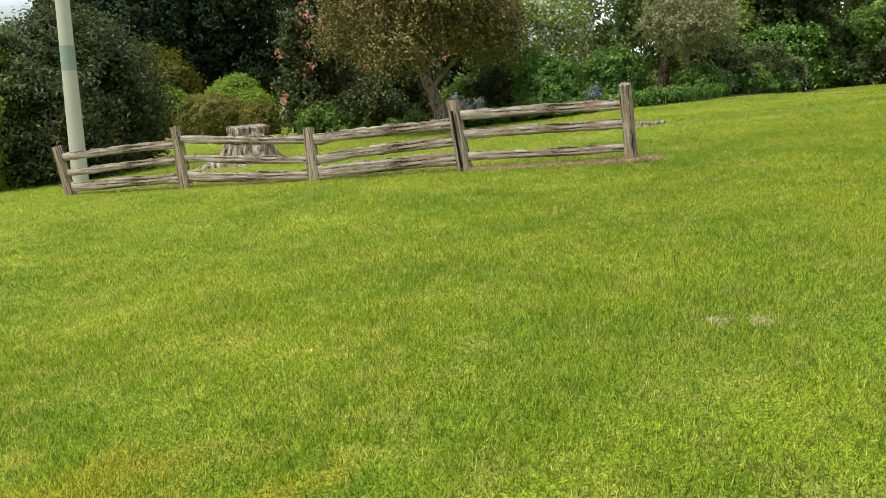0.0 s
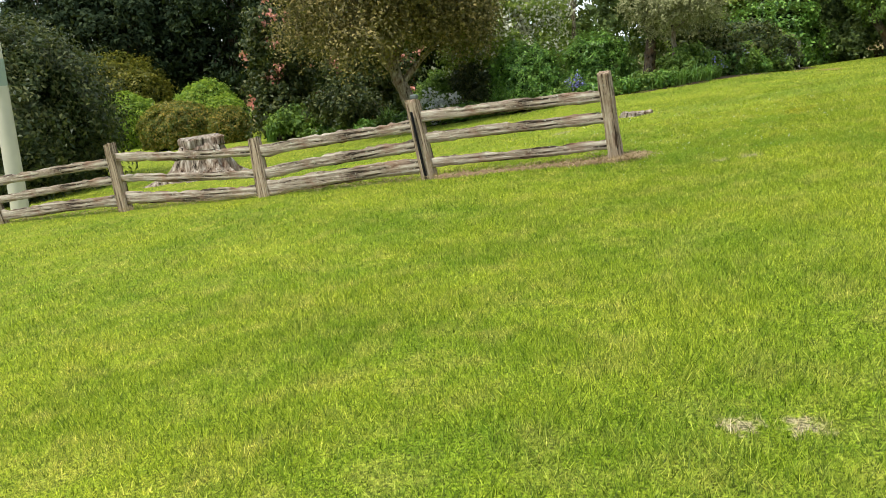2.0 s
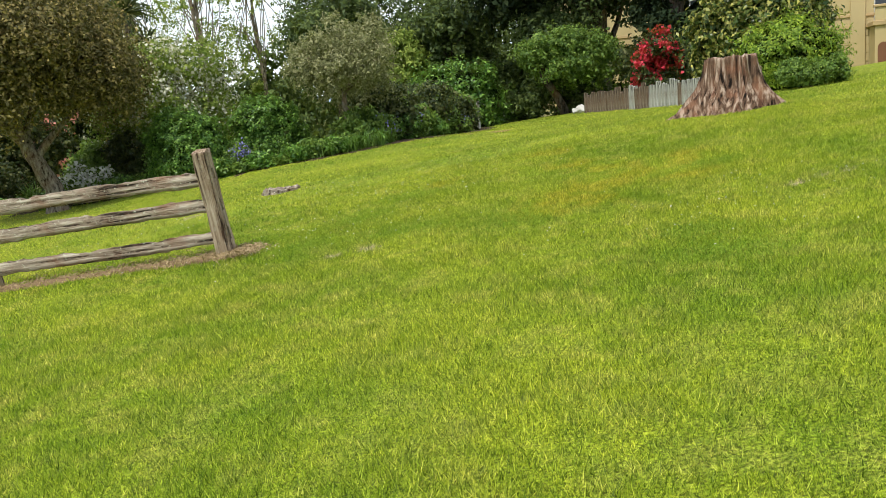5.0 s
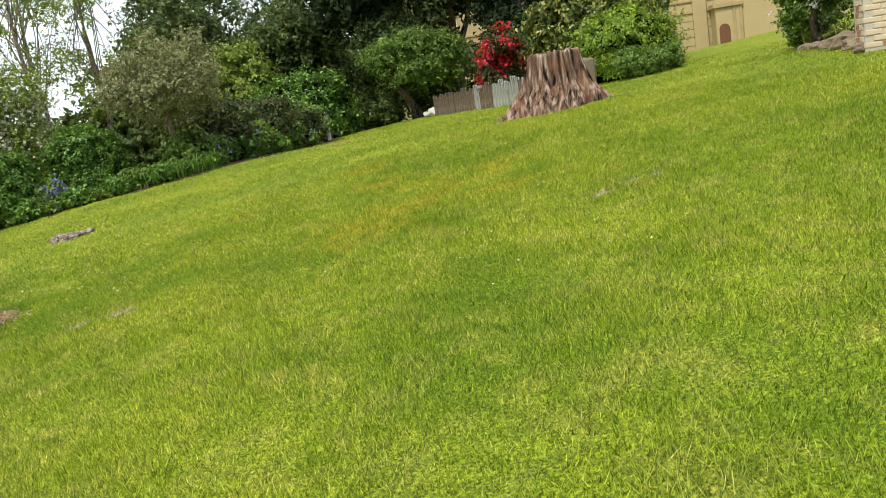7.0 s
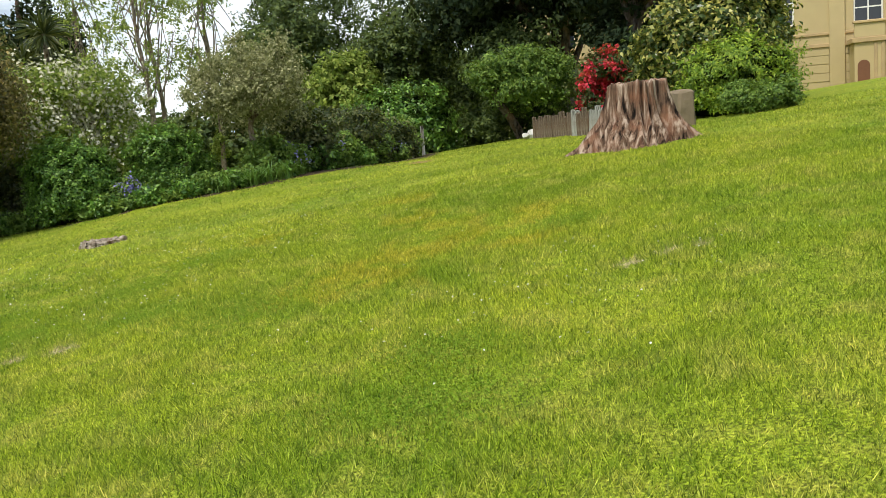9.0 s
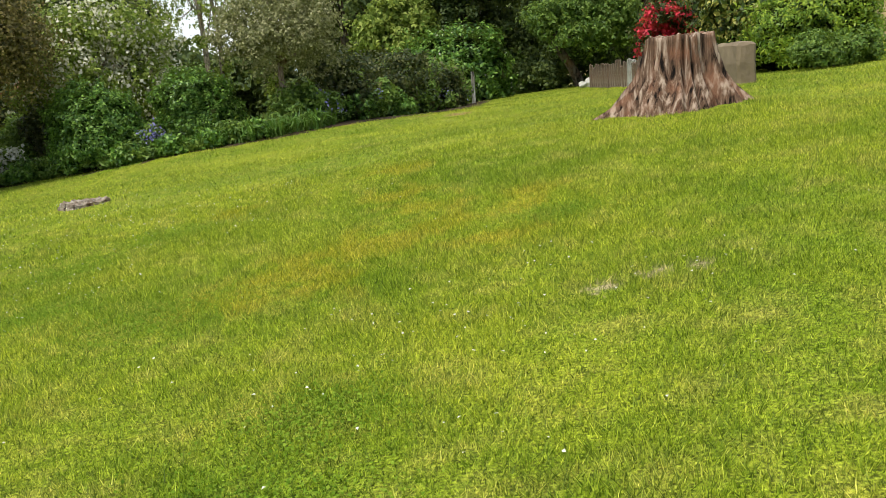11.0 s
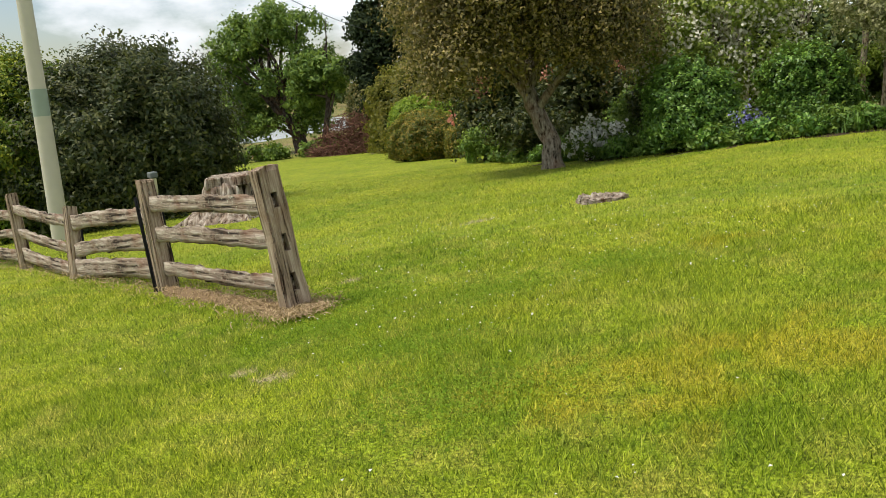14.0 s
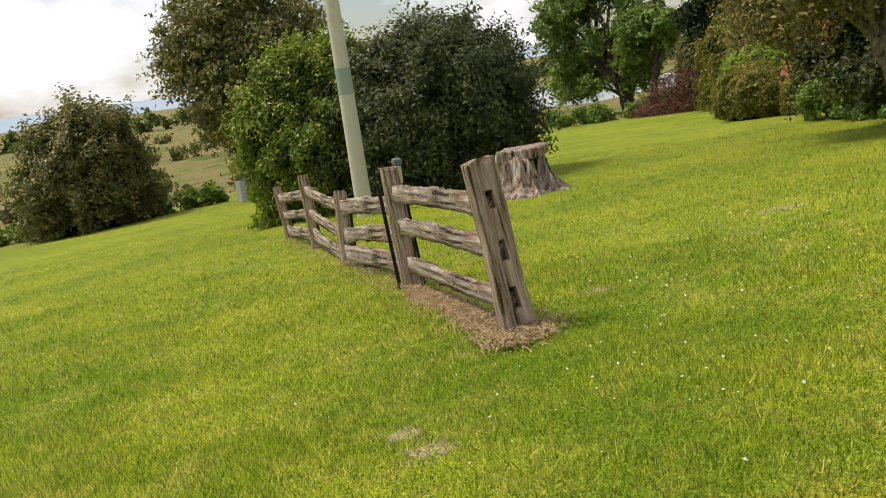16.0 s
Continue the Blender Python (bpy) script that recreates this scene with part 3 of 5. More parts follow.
# ---- split rail fence ----
FENCE = ((2.9, 13.3, 2.73, 13.27, 1.28, 0.22), (0.33, 14.79, 0.14, 14.86, 1.26, 0.21), (-2.35, 16.21, -2.44, 16.34, 1.0, 0.20), (-5.03, 17.83, -5.17, 17.88, 1.27, 0.20), (-7.74, 19.32, -7.94, 19.33, 1.08, 0.20))
fence_dir = Vector((-7.74 - 2.9, 19.32 - 13.3, 0)).normalized()
fence_turn = math.degrees(math.atan2(fence_dir.y, fence_dir.x))
fence_z = gz(2.9, 13.3)
fence = thing("split_rail_fence", 2.9, 13.3, fence_z, "weathered grey split-rail timber fence, leaning posts, three rails each bay", "fence")
fence_inv = Matrix.Translation((-2.9, -13.3, -fence_z))


def rough_post(h, w, d, seed, holes=()):
    """A hewn post: ragged section, split top, mortises cut through where wanted."""
    r = np.random.default_rng(seed)
    bm = bmesh.new()
    levels = [-0.25, 0.0]
    for lo_, hi_ in holes:
        levels += [lo_, hi_]
    levels += [h * 0.97, h]
    levels = sorted(levels)
    xs = [-w / 2, -0.028, 0.028, w / 2]
    ys = [-d / 2, d / 2]
    grid = {}
    jx = r.normal(size=(len(levels), 4)) * 0.007
    for li, z in enumerate(levels):
        taper = 1.05 - 0.16 * max(z, 0) / h
        for xi, xx in enumerate(xs):
            for yi, yy in enumerate(ys):
                top = r.uniform(-0.03, 0.02) if li == len(levels) - 1 else 0
                grid[li, xi, yi] = bm.verts.new((xx * taper + jx[li, xi], yy * taper + r.normal() * 0.006, z + top))
    hole = [any(abs(levels[i] - a) < 1e-6 for a, b in holes) for i in range(len(levels))]
    for li in range(len(levels) - 1):
        g = lambda a, b, c: grid[li + a, b, c]
        for xi in range(3):
            if hole[li] and xi == 1:
                bm.faces.new((g(0, 1, 0), g(1, 1, 0), g(1, 1, 1), g(0, 1, 1)))
                bm.faces.new((g(0, 2, 1), g(1, 2, 1), g(1, 2, 0), g(0, 2, 0)))
                bm.faces.new((g(0, 1, 0), g(0, 1, 1), g(0, 2, 1), g(0, 2, 0)))
                bm.faces.new((g(1, 1, 1), g(1, 1, 0), g(1, 2, 0), g(1, 2, 1)))
                continue
            bm.faces.new((g(0, xi, 0), g(0, xi + 1, 0), g(1, xi + 1, 0), g(1, xi, 0)))
            bm.faces.new((g(0, xi + 1, 1), g(0, xi, 1), g(1, xi, 1), g(1, xi + 1, 1)))
        bm.faces.new((g(0, 0, 1), g(0, 0, 0), g(1, 0, 0), g(1, 0, 1)))
        bm.faces.new((g(0, 3, 0), g(0, 3, 1), g(1, 3, 1), g(1, 3, 0)))
    last = len(levels) - 1
    for xi in range(3):
        bm.faces.new([grid[last, xi, 0], grid[last, xi + 1, 0], grid[last, xi + 1, 1], grid[last, xi, 1]])
    long_edges = [e for e in bm.edges if abs(e.verts[0].co.z - e.verts[1].co.z) > 0.05 and abs(e.verts[0].co.x) > w * 0.3 and abs(e.verts[1].co.x) > w * 0.3]
    bmesh.ops.bevel(bm, geom=long_edges, offset=0.018, segments=2, affect="EDGES")
    return bm


def rough_rail(length, height, depth, seed, bow=0.0):
    """A split rail along +x: a thick hewn board with a jagged top, uneven faces and square ends."""
    r = np.random.default_rng(seed)
    nseg = 34
    V = []
    wob = np.cumsum(r.normal(size=nseg)) * 0.003
    wob -= np.linspace(wob[0], wob[-1], nseg)
    chip = np.where(r.random(nseg) < 0.25, r.uniform(-0.03, 0.0, nseg), 0.0)
    thick = 1 + np.convolve(r.normal(size=nseg) * 0.10, np.ones(4) / 4, "same")
    for i in range(nseg):
        u = i / (nseg - 1)
        hh, dd = height * thick[i], depth * (1 + 0.08 * r.normal())
        mid = wob[i] + bow * (1 - (2 * u - 1) ** 2)
        jag = r.normal(size=(8, 2)) * 0.006
        sec = ((-0.46, -0.5), (0.44, -0.48), (0.52, -0.16), (0.44, 0.18), (0.46, 0.5), (-0.40, 0.46), (-0.52, 0.15), (-0.42, -0.2))
        for (a, c), (j1, j2) in zip(sec, jag):
            V.append((u * length, a * dd + j1, c * hh + mid + j2 + (chip[i] if c > 0.4 else 0)))
    F = []
    for i in range(nseg - 1):
        for j in range(8):
            F.append((i * 8 + j, i * 8 + (j + 1) % 8, (i + 1) * 8 + (j + 1) % 8, (i + 1) * 8 + j))
    end = (nseg - 1) * 8
    F += [(3, 2, 1, 0), (5, 4, 3, 0), (7, 6, 5, 0), (end, end + 1, end + 2, end + 3), (end, end + 3, end + 4, end + 5), (end, end + 5, end + 6, end + 7)]
    return raw("rail", np.array(V), np.array(F))


post_tops, post_feet = [], []
for i, (bx, by, tx, ty, h, w) in enumerate(FENCE):
    foot = Vector((bx, by, gz(bx, by)))
    axis = Vector((tx - bx, ty - by, h))
    post_feet.append(foot)
    post_tops.append(axis)
    holes = ((0.20, 0.36), (0.55, 0.70), (0.93, 1.06)) if i == 0 else ()
    ob = part("post", rough_post(h, w, w * 0.85, 40 + i, holes), M_POST, fence, "hewn end post with three empty mortises" if i == 0 else "")
    z_ax = axis.normalized()
    # mortises of the end post look towards the lane side
    side = fence_dir.cross(z_ax).normalized()
    x_ax = side if i == 0 else fence_dir - z_ax * fence_dir.dot(z_ax)
    x_ax = (x_ax - z_ax * x_ax.dot(z_ax)).normalized()
    rot = Matrix((x_ax, z_ax.cross(x_ax), z_ax)).transposed().to_4x4()
    ob.matrix_basis = fence_inv @ Matrix.Translation(foot) @ rot

# heights of the rails' two ends on their posts, bay by bay
BAYS = (((0.95, 0.98), (0.64, 0.63), (0.25, 0.25)), ((0.84, 0.76), (0.55, 0.38), (0.22, 0.11)), ((0.79, 1.0), (0.40, 0.63), (0.12, 0.25)), ((0.90, 0.82), (0.58, 0.47), (0.20, 0.16)))
for b, bay in enumerate(BAYS):
    for j, (h0, h1) in enumerate(bay):
        p0 = post_feet[b] + post_tops[b] * (h0 / post_tops[b].z)
        p1 = post_feet[b + 1] + post_tops[b + 1] * (h1 / post_tops[b + 1].z)
        d = (p1 - p0)
        x_ax = d.normalized()
        y_ax = Vector((0, 0, 1)).cross(x_ax).normalized()
        rot = Matrix((x_ax, y_ax, x_ax.cross(y_ax))).transposed().to_4x4()
        me = rough_rail(d.length + 0.06, ((0.17, 0.17, 0.15), (0.20, 0.20, 0.25), (0.17, 0.15, 0.22), (0.17, 0.15, 0.22))[b][j], 0.075, 60 + b * 5 + j, (0.0, 0.03, -0.03, 0.02)[b])
        ob = put("rail", me, M_RAIL, fence, smooth=False)
        ob.matrix_basis = fence_inv @ Matrix.Translation(p0 - x_ax * 0.03) @ rot

# black steel pickets that prop up some posts
for i, offs in ((1, (-0.13, 0.13)), (2, (-0.13,)), (4, (-0.12,))):
    for o in offs:
        bm = bmesh.new()
        hh = post_tops[i].z * 0.86
        box(bm, (-0.022, -0.004, -0.2), (0.022, 0.004, hh), 0.001)
        box(bm, (-0.004, 0.004, -0.2), (0.004, 0.03, hh), 0.001)
        ob = part("steel_picket", bm, M_IRON, fence, "black steel star picket")
        z_ax = post_tops[i].normalized()
        side = fence_dir.cross(z_ax).normalized()
        x_ax = (fence_dir - z_ax * fence_dir.dot(z_ax)).normalized()
        rot = Matrix((x_ax, z_ax.cross(x_ax), z_ax)).transposed().to_4x4()
        ob.matrix_basis = fence_inv @ Matrix.Translation(post_feet[i] + side * -o) @ rot
# capped marker fixed behind the second post
bm = bmesh.new()
box(bm, (-0.04, -0.03, 0.6), (0.04, 0.03, 1.25), 0.008)
marker = part("marker_sleeve", bm, M_YELLOW, fence, "faded yellow marker sleeve")
mk = fence_dir.cross(Vector((0, 0, 1))).normalized()
marker.matrix_basis = fence_inv @ Matrix.Translation(post_feet[1] + post_tops[1] * 0.0 + mk * 0.12 + Vector((-0.2, 0.06, 0))) @ pose(0, 0, 0, 0, 0, fence_turn)
bm = bmesh.new()
box(bm, (-0.055, -0.045, 1.25), (0.055, 0.045, 1.32), 0.012)
cap_ = part("cap", bm, M_CAP, marker, "dark grey cap")


# ---- bare strip of dry clippings along the fence ----
def strip_mesh(points, half, lift, seed):
    """A low ragged bank along a line on the ground, thicker in the middle."""
    r = np.random.default_rng(seed)
    V, F = [], []
    pts = np.array(points)
    seg = np.linspace(0, len(pts) - 1, 20 * (len(pts) - 1))
    line = np.stack([np.interp(seg, np.arange(len(pts)), pts[:, i]) for i in range(2)], 1)
    tang = unit(np.gradient(line, axis=0))
    nor = np.stack([-tang[:, 1], tang[:, 0]], 1)
    prof = np.array([-1, -0.6, -0.2, 0.2, 0.6, 1.0])
    for i, (p, q) in enumerate(zip(line, nor)):
        end = min(1.0, 0.25 + 6 * min(i, len(line) - 1 - i) / len(line))
        wdt = half * end * (1 + 0.35 * noise.noise((i * 0.21, seed, 0)))
        for s in prof:
            xy = p + q * s * wdt * (1 + 0.1 * r.normal())
            V.append((*xy, gz(*xy) + 0.012 + lift * (1 - s * s) * (1 + 0.4 * r.normal()) - 0.03 * abs(s) ** 6))
    m = len(prof)
    for i in range(len(line) - 1):
        for j in range(m - 1):
            F.append((i * m + j, (i + 1) * m + j, (i + 1) * m + j + 1, i * m + j + 1))
    return raw("strip", np.array(V), np.array(F))


bank = put("dry_clippings", strip_mesh([(3.06, 13.17), (2.3, 13.58), (1.4, 14.1), (0.4, 14.68)], 0.22, 0.03, 3), M_DRY, smooth=True)
tagged(bank, "strip of dry brown clippings and bare earth under the fence's end bay", "earth strip", kind="stuff")
r_ = np.random.default_rng(5)
k_ = 3200
u = r_.random(k_) ** 3.2
cx = 3.1 + (-7.6 - 3.1) * u + r_.normal(size=k_) * 0.12
cy = 13.1 + (19.2 - 13.1) * u + r_.normal(size=k_) * 0.19
pts = np.stack([cx, cy, ground(cx, cy) + 0.05 + r_.random(k_) * 0.03], 1)
straw = put("dry_straw", raw("dry_straw", *leaves_at(pts, r_.normal(size=(k_, 3)) * 0.5 + np.array([0, 0, 1.0]), 0.09, 0.10, r_)), L_DRY)
tagged(straw, "loose dry straw and twigs under the fence", "straw", kind="stuff")

# ---- power pole ----
PX, PY = -8.208, 21.843
pole = thing("power_pole", PX, PY, gz(PX, PY), "tall tapered cream concrete power pole with a grey-green band", "pole")
for nm, z0, z1, mat, grow in (("shaft", -0.4, 3.32 - 0.55, M_POLE, 0.0), ("band", 2.77, 3.35, M_POLE_BAND, 0.004), ("upper_shaft", 3.35, 9.2, M_POLE, 0.0)):
    zz = np.linspace(z0, z1, 8)
    rad = 0.198 - 0.0085 * zz + grow
    put(nm, raw(nm, *rings(np.stack([zz * 0, zz * 0, zz], 1), rad, 20)), mat, pole, smooth=True)
bm = bmesh.new()
bmesh.ops.create_cone(bm, cap_ends=True, segments=20, radius1=0.125, radius2=0.10, depth=0.05)
part("pole_cap", bm, M_CAP, pole).matrix_basis = pose(0, 0, 9.22)
bm = bmesh.new()
box(bm, (-1.1, -0.05, 8.55), (1.1, 0.05, 8.67), 0.01)
part("crossarm", bm, M_POST, pole, "timber crossarm").matrix_basis = pose(0, 0, 0, 0, 0, 60)
for s in (-0.95, 0.95):
    bm = bmesh.new()
    for q, (zc, rr) in enumerate(((8.70, 0.03), (8.75, 0.05), (8.80, 0.04), (8.85, 0.05))):
        bmesh.ops.create_cone(bm, cap_ends=True, segments=10, radius1=rr, radius2=rr * 0.7, depth=0.05, matrix=Matrix.Translation((s, 0, zc)))
    part("insulator", bm, M_WHITE, pole, "white insulator").matrix_basis = pose(0, 0, 0, 0, 0, 60)
a_ = np.array([PX, PY, gz(PX, PY) + 8.6])
b_ = np.array([-22.0, 78.0, 5.0])
q = np.linspace(0, 1, 24)[:, None]
line = a_ * (1 - q) + b_ * q
line[:, 2] -= 1.3 * (1 - (2 * q[:, 0] - 1) ** 2)
cable = put("power_cable", raw("power_cable", *rings(line, np.full(24, 0.016), 5)), M_IRON)
tagged(cable, "thin black overhead cable strung from the pole", "cable")


# ---- tree stumps ----
def stump_side(levels, seed, flutes=9, ragged=0.02, roots=(), jag=0.0, sides=110, leans=(0, 0)):
    """A fluted stump: levels are (height, radius, flute depth); roots are (angle, length)."""
    r = np.random.default_rng(seed)
    a = np.linspace(0, 2 * np.pi, sides, endpoint=False)
    hs = np.interp(np.linspace(0, len(levels) - 1, 16), np.arange(len(levels)), [l[0] for l in levels])
    rs = np.interp(np.linspace(0, len(levels) - 1, 16), np.arange(len(levels)), [l[1] for l in levels])
    fs = np.interp(np.linspace(0, len(levels) - 1, 16), np.arange(len(levels)), [l[2] for l in levels])
    top = hs[-1]
    V = []
    waves = [(r.uniform(0.2, 0.5), int(fq), r.uniform(0, 6.28)) for fq in (flutes * 0.4, flutes * 0.7, flutes, flutes * 1.6, flutes * 2.3, flutes * 3.1)]
    groove = r.normal(size=sides)
    groove = groove * 0.6 + np.roll(groove, 1) * 0.4
    rim = np.array([noise.noise((math.cos(t) * 3, math.sin(t) * 3, seed)) for t in a]) * jag
    for i, (h, rr, f) in enumerate(zip(hs, rs, fs)):
        wave = sum(am * np.cos(fq * a + p_) for am, fq, p_ in waves)
        rad = rr * (1 + f * wave + f * 0.9 * groove)
        low = max(0.0, 1 - (h - hs[0]) / (top - hs[0]) * 2.2)
        for ang, length in roots:
            dlt = np.angle(np.exp(1j * (a - ang)))
            rad = rad + length * low ** 2 * np.exp(-(dlt / 0.23) ** 2)
        rad = rad * (1 + ragged * r.normal(size=sides))
        up = rim * max(0.0, (h - hs[0]) / (top - hs[0])) ** 3
        V.append(np.stack([np.cos(a) * rad + leans[0] * h, np.sin(a) * rad + leans[1] * h, h + up], 1))
    # the sawn top sinks a little towards a rotten heart
    for k, dz in ((0.93, 0.004), (0.6, -0.02), (0.25, -0.06), (0.04, -0.07)):
        ring = V[15].copy()
        ring[:, :2] = (ring[:, :2] - np.array(leans) * top) * k + np.array(leans) * top
        ring[:, 2] = ring[:, 2] * k + top * (1 - k) + dz + 0.012 * r.normal(size=sides) * k
        V.append(ring)
    V = np.concatenate(V)
    F = []
    for i in range(19):
        for j in range(sides):
            k = (j + 1) % sides
            F.append((i * sides + j, i * sides + k, (i + 1) * sides + k, (i + 1) * sides + j))
    return raw("wood", V, np.array(F))


sx, sy = 12.2, 14.75
st = thing("tree_stump", sx, sy, gz(sx, sy), "broad red-grey weathered tree stump with flared roots on the lawn", "tree stump")
put("stump_body", stump_side([(-0.15, 0.80, 0.09), (0.12, 0.66, 0.13), (0.4, 0.48, 0.13), (0.70, 0.40, 0.11), (0.90, 0.375, 0.09)], 21, 11, 0.006, ((2.55, 0.42), (5.5, 0.38), (4.2, 0.1), (0.7, 0.25)), 0.06), M_STUMP_RED, st)
ax, ay = -4.18, 22.6
st2 = thing("tree_stump", ax, ay, gz(ax, ay), "old grey tree stump with a sawn block resting on it", "tree stump")
put("stump_body", stump_side([(-0.2, 1.02, 0.08), (0.05, 0.88, 0.11), (0.24, 0.66, 0.13), (0.48, 0.52, 0.13), (0.78, 0.44, 0.12)], 22, 7, 0.008, ((3.3, 0.6), (5.6, 0.7), (0.25, 1.3), (1.9, 0.4), (4.5, 0.5)), 0.16), M_STUMP_GREY, st2)
bm = bmesh.new()
box(bm, (-0.46, -0.38, 0.0), (0.46, 0.38, 0.23), 0.03)
bmesh.ops.subdivide_edges(bm, edges=bm.edges[:], cuts=3, use_grid_fill=True)
for v in bm.verts:
    v.co += Vector((noise.noise(v.co * 4), noise.noise(v.co * 4 + Vector((9, 0, 0))), 0.6 * noise.noise(v.co * 5 + Vector((0, 9, 0))))) * 0.06
part("sawn_block", bm, M_STUMP_GREY, st2, "loose sawn slice on top").matrix_basis = pose(0.06, 0.02, 0.74, 0, -3, 25)
fx, fy = 4.78, 17.55
st3 = thing("tree_stump", fx, fy, gz(fx, fy), "low stump cut nearly level with the lawn", "tree stump")
put("stump_body", stump_side([(-0.12, 0.33, 0.09), (0.0, 0.31, 0.07), (0.035, 0.29, 0.06), (0.065, 0.28, 0.05)], 23, 6, 0.03, ((0.3, 0.16), (3.4, 0.1)), 0.05), M_STUMP_GREY, st3)

# ---- retaining wall of split slabs ----
wall = thing("slab_wall", 15.6, 17.6, gz(15.6, 17.6), "low retaining wall of upright silver-grey split timber slabs", "garden wall")
W0, W1 = np.array([15.6, 17.6]), np.array([19.9, 30.2])
wlen = float(np.linalg.norm(W1 - W0))
wdir = (W1 - W0) / wlen
count = 46
for i in range(4, count):
    p = W0 + wdir * wlen * (i + 0.5) / count
    h = 0.66 + 0.05 * rng.normal()
    bm = bmesh.new()
    wd = wlen / count * 0.985
    box(bm, (-wd / 2, -0.04, -0.3), (wd / 2, 0.04, h), 0.012)
    for v in bm.verts:
        if v.co.z > 0.3:
            v.co.z += rng.normal() * 0.015
    ob = part("slab", bm, M_SLAB_BROWN if i > 28 or (i > 20 and rng.random() < 0.35) or rng.random() < 0.12 else M_SLAB, wall)
    ob.matrix_basis = Matrix.Translation((p[0] - 15.6, p[1] - 17.6, gz(*p) - gz(15.6, 17.6))) @ pose(0, rng.normal() * 0.02, 0, rng.normal() * 1.5, rng.normal() * 1.0, math.degrees(math.atan2(wdir[1], wdir[0])))
bm = bmesh.new()
box(bm, (-0.6, -0.16, -0.3), (0.6, 0.16, 0.72), 0.05)
bmesh.ops.subdivide_edges(bm, edges=bm.edges[:], cuts=2, use_grid_fill=True)
for v in bm.verts:
    v.co += Vector((noise.noise(v.co * 5), noise.noise(v.co * 5 + Vector((4, 0, 0))), noise.noise(v.co * 5 + Vector((0, 4, 0))))) * 0.04
part("end_block", bm, M_ROCK, wall, "mossy brown stone end block").matrix_basis = pose(0.17, 0.5, 0, 0, 0, 71)


# ---- house on the rise ----
HX, HY = 46.0, 39.4
house_z = gz(HX, HY) - 0.1
house = thing("house", HX, HY, house_z, "two-storey cream rendered mansion with stone bands, sash windows and outside stair", "house", turn=-44)
# local x runs to the right along the front, y away from the viewer


def wall_with_holes(x0, x1, z0, z1, depth, holes, mat, name, parent, joints=0.0):
    """A wall of blocks round its openings; faces the viewer at y = 0."""
    xs = sorted({x0, x1, *[h[0] for h in holes], *[h[1] for h in holes]})
    zs = sorted({z0, z1, *[h[2] for h in holes], *[h[3] for h in holes]})
    bm = bmesh.new()
    for xa, xb in zip(xs, xs[1:]):
        for za, zb in zip(zs, zs[1:]):
            if any(h[0] <= xa and xb <= h[1] and h[2] <= za and zb <= h[3] for h in holes):
                continue
            box(bm, (xa, 0, za), (xb, depth, zb))
    bmesh.ops.remove_doubles(bm, verts=bm.verts[:], dist=0.0005)
    return part(name, bm, mat, parent)


WINDOWS = [(x, x + 1.55, z, z + 2.5) for x in (-16.5, -10.5, -4.1) for z in (3.7,)]
DOORS = [(0.5, 2.0, 2.7, 6.0), (3.0, 4.4, 2.7, 6.0)]
hw = wall_with_holes(-20, 16, -1.0, 8.2, 0.45, WINDOWS + DOORS, M_RENDER, "wall", house)
bm = bmesh.new()
box(bm, (-20, 0.45, -1.0), (16, 12, 8.0))
part("body", bm, M_RENDER, house)
bm = bmesh.new()
bmesh.ops.create_cone(bm, cap_ends=True, segments=4, radius1=16, radius2=6, depth=3.0, matrix=Matrix.Translation((-2, 6, 9.7)) @ Matrix.Diagonal((1.75, 0.62, 1, 1)) @ Matrix.Rotation(radians(45), 4, "Z"))
part("roof", bm, M_ROOF, house, "grey iron hipped roof")
for z, hgt, out_ in ((2.36, 0.20, 0.10), (3.02, 0.16, 0.07), (7.9, 0.4, 0.3)):
    bm = bmesh.new()
    box(bm, (-20, -out_, z), (16, -0.002, z + hgt), 0.02)
    part("string_course", bm, M_TRIM, house)
for z in (0.45, 0.93, 1.42, 1.90):
    # a course of rusticated blocks between the pilasters
    for xa, xb in ((-20, -13.3), (-12.5, -7.3), (-6.5, -0.75), (0.05, 16)):
        bm = bmesh.new()
        box(bm, (xa + 0.002, -0.03, z + 0.02), (xb - 0.002, -0.003, z + 0.46), 0.012)
        part("stone_course", bm, M_RENDER, house)
for x in (-0.75, -13.3, -7.3):
    bm = bmesh.new()
    box(bm, (x, -0.16, -0.8), (x + 0.8, -0.004, 7.88), 0.02)
    part("pilaster", bm, M_RENDER, house)
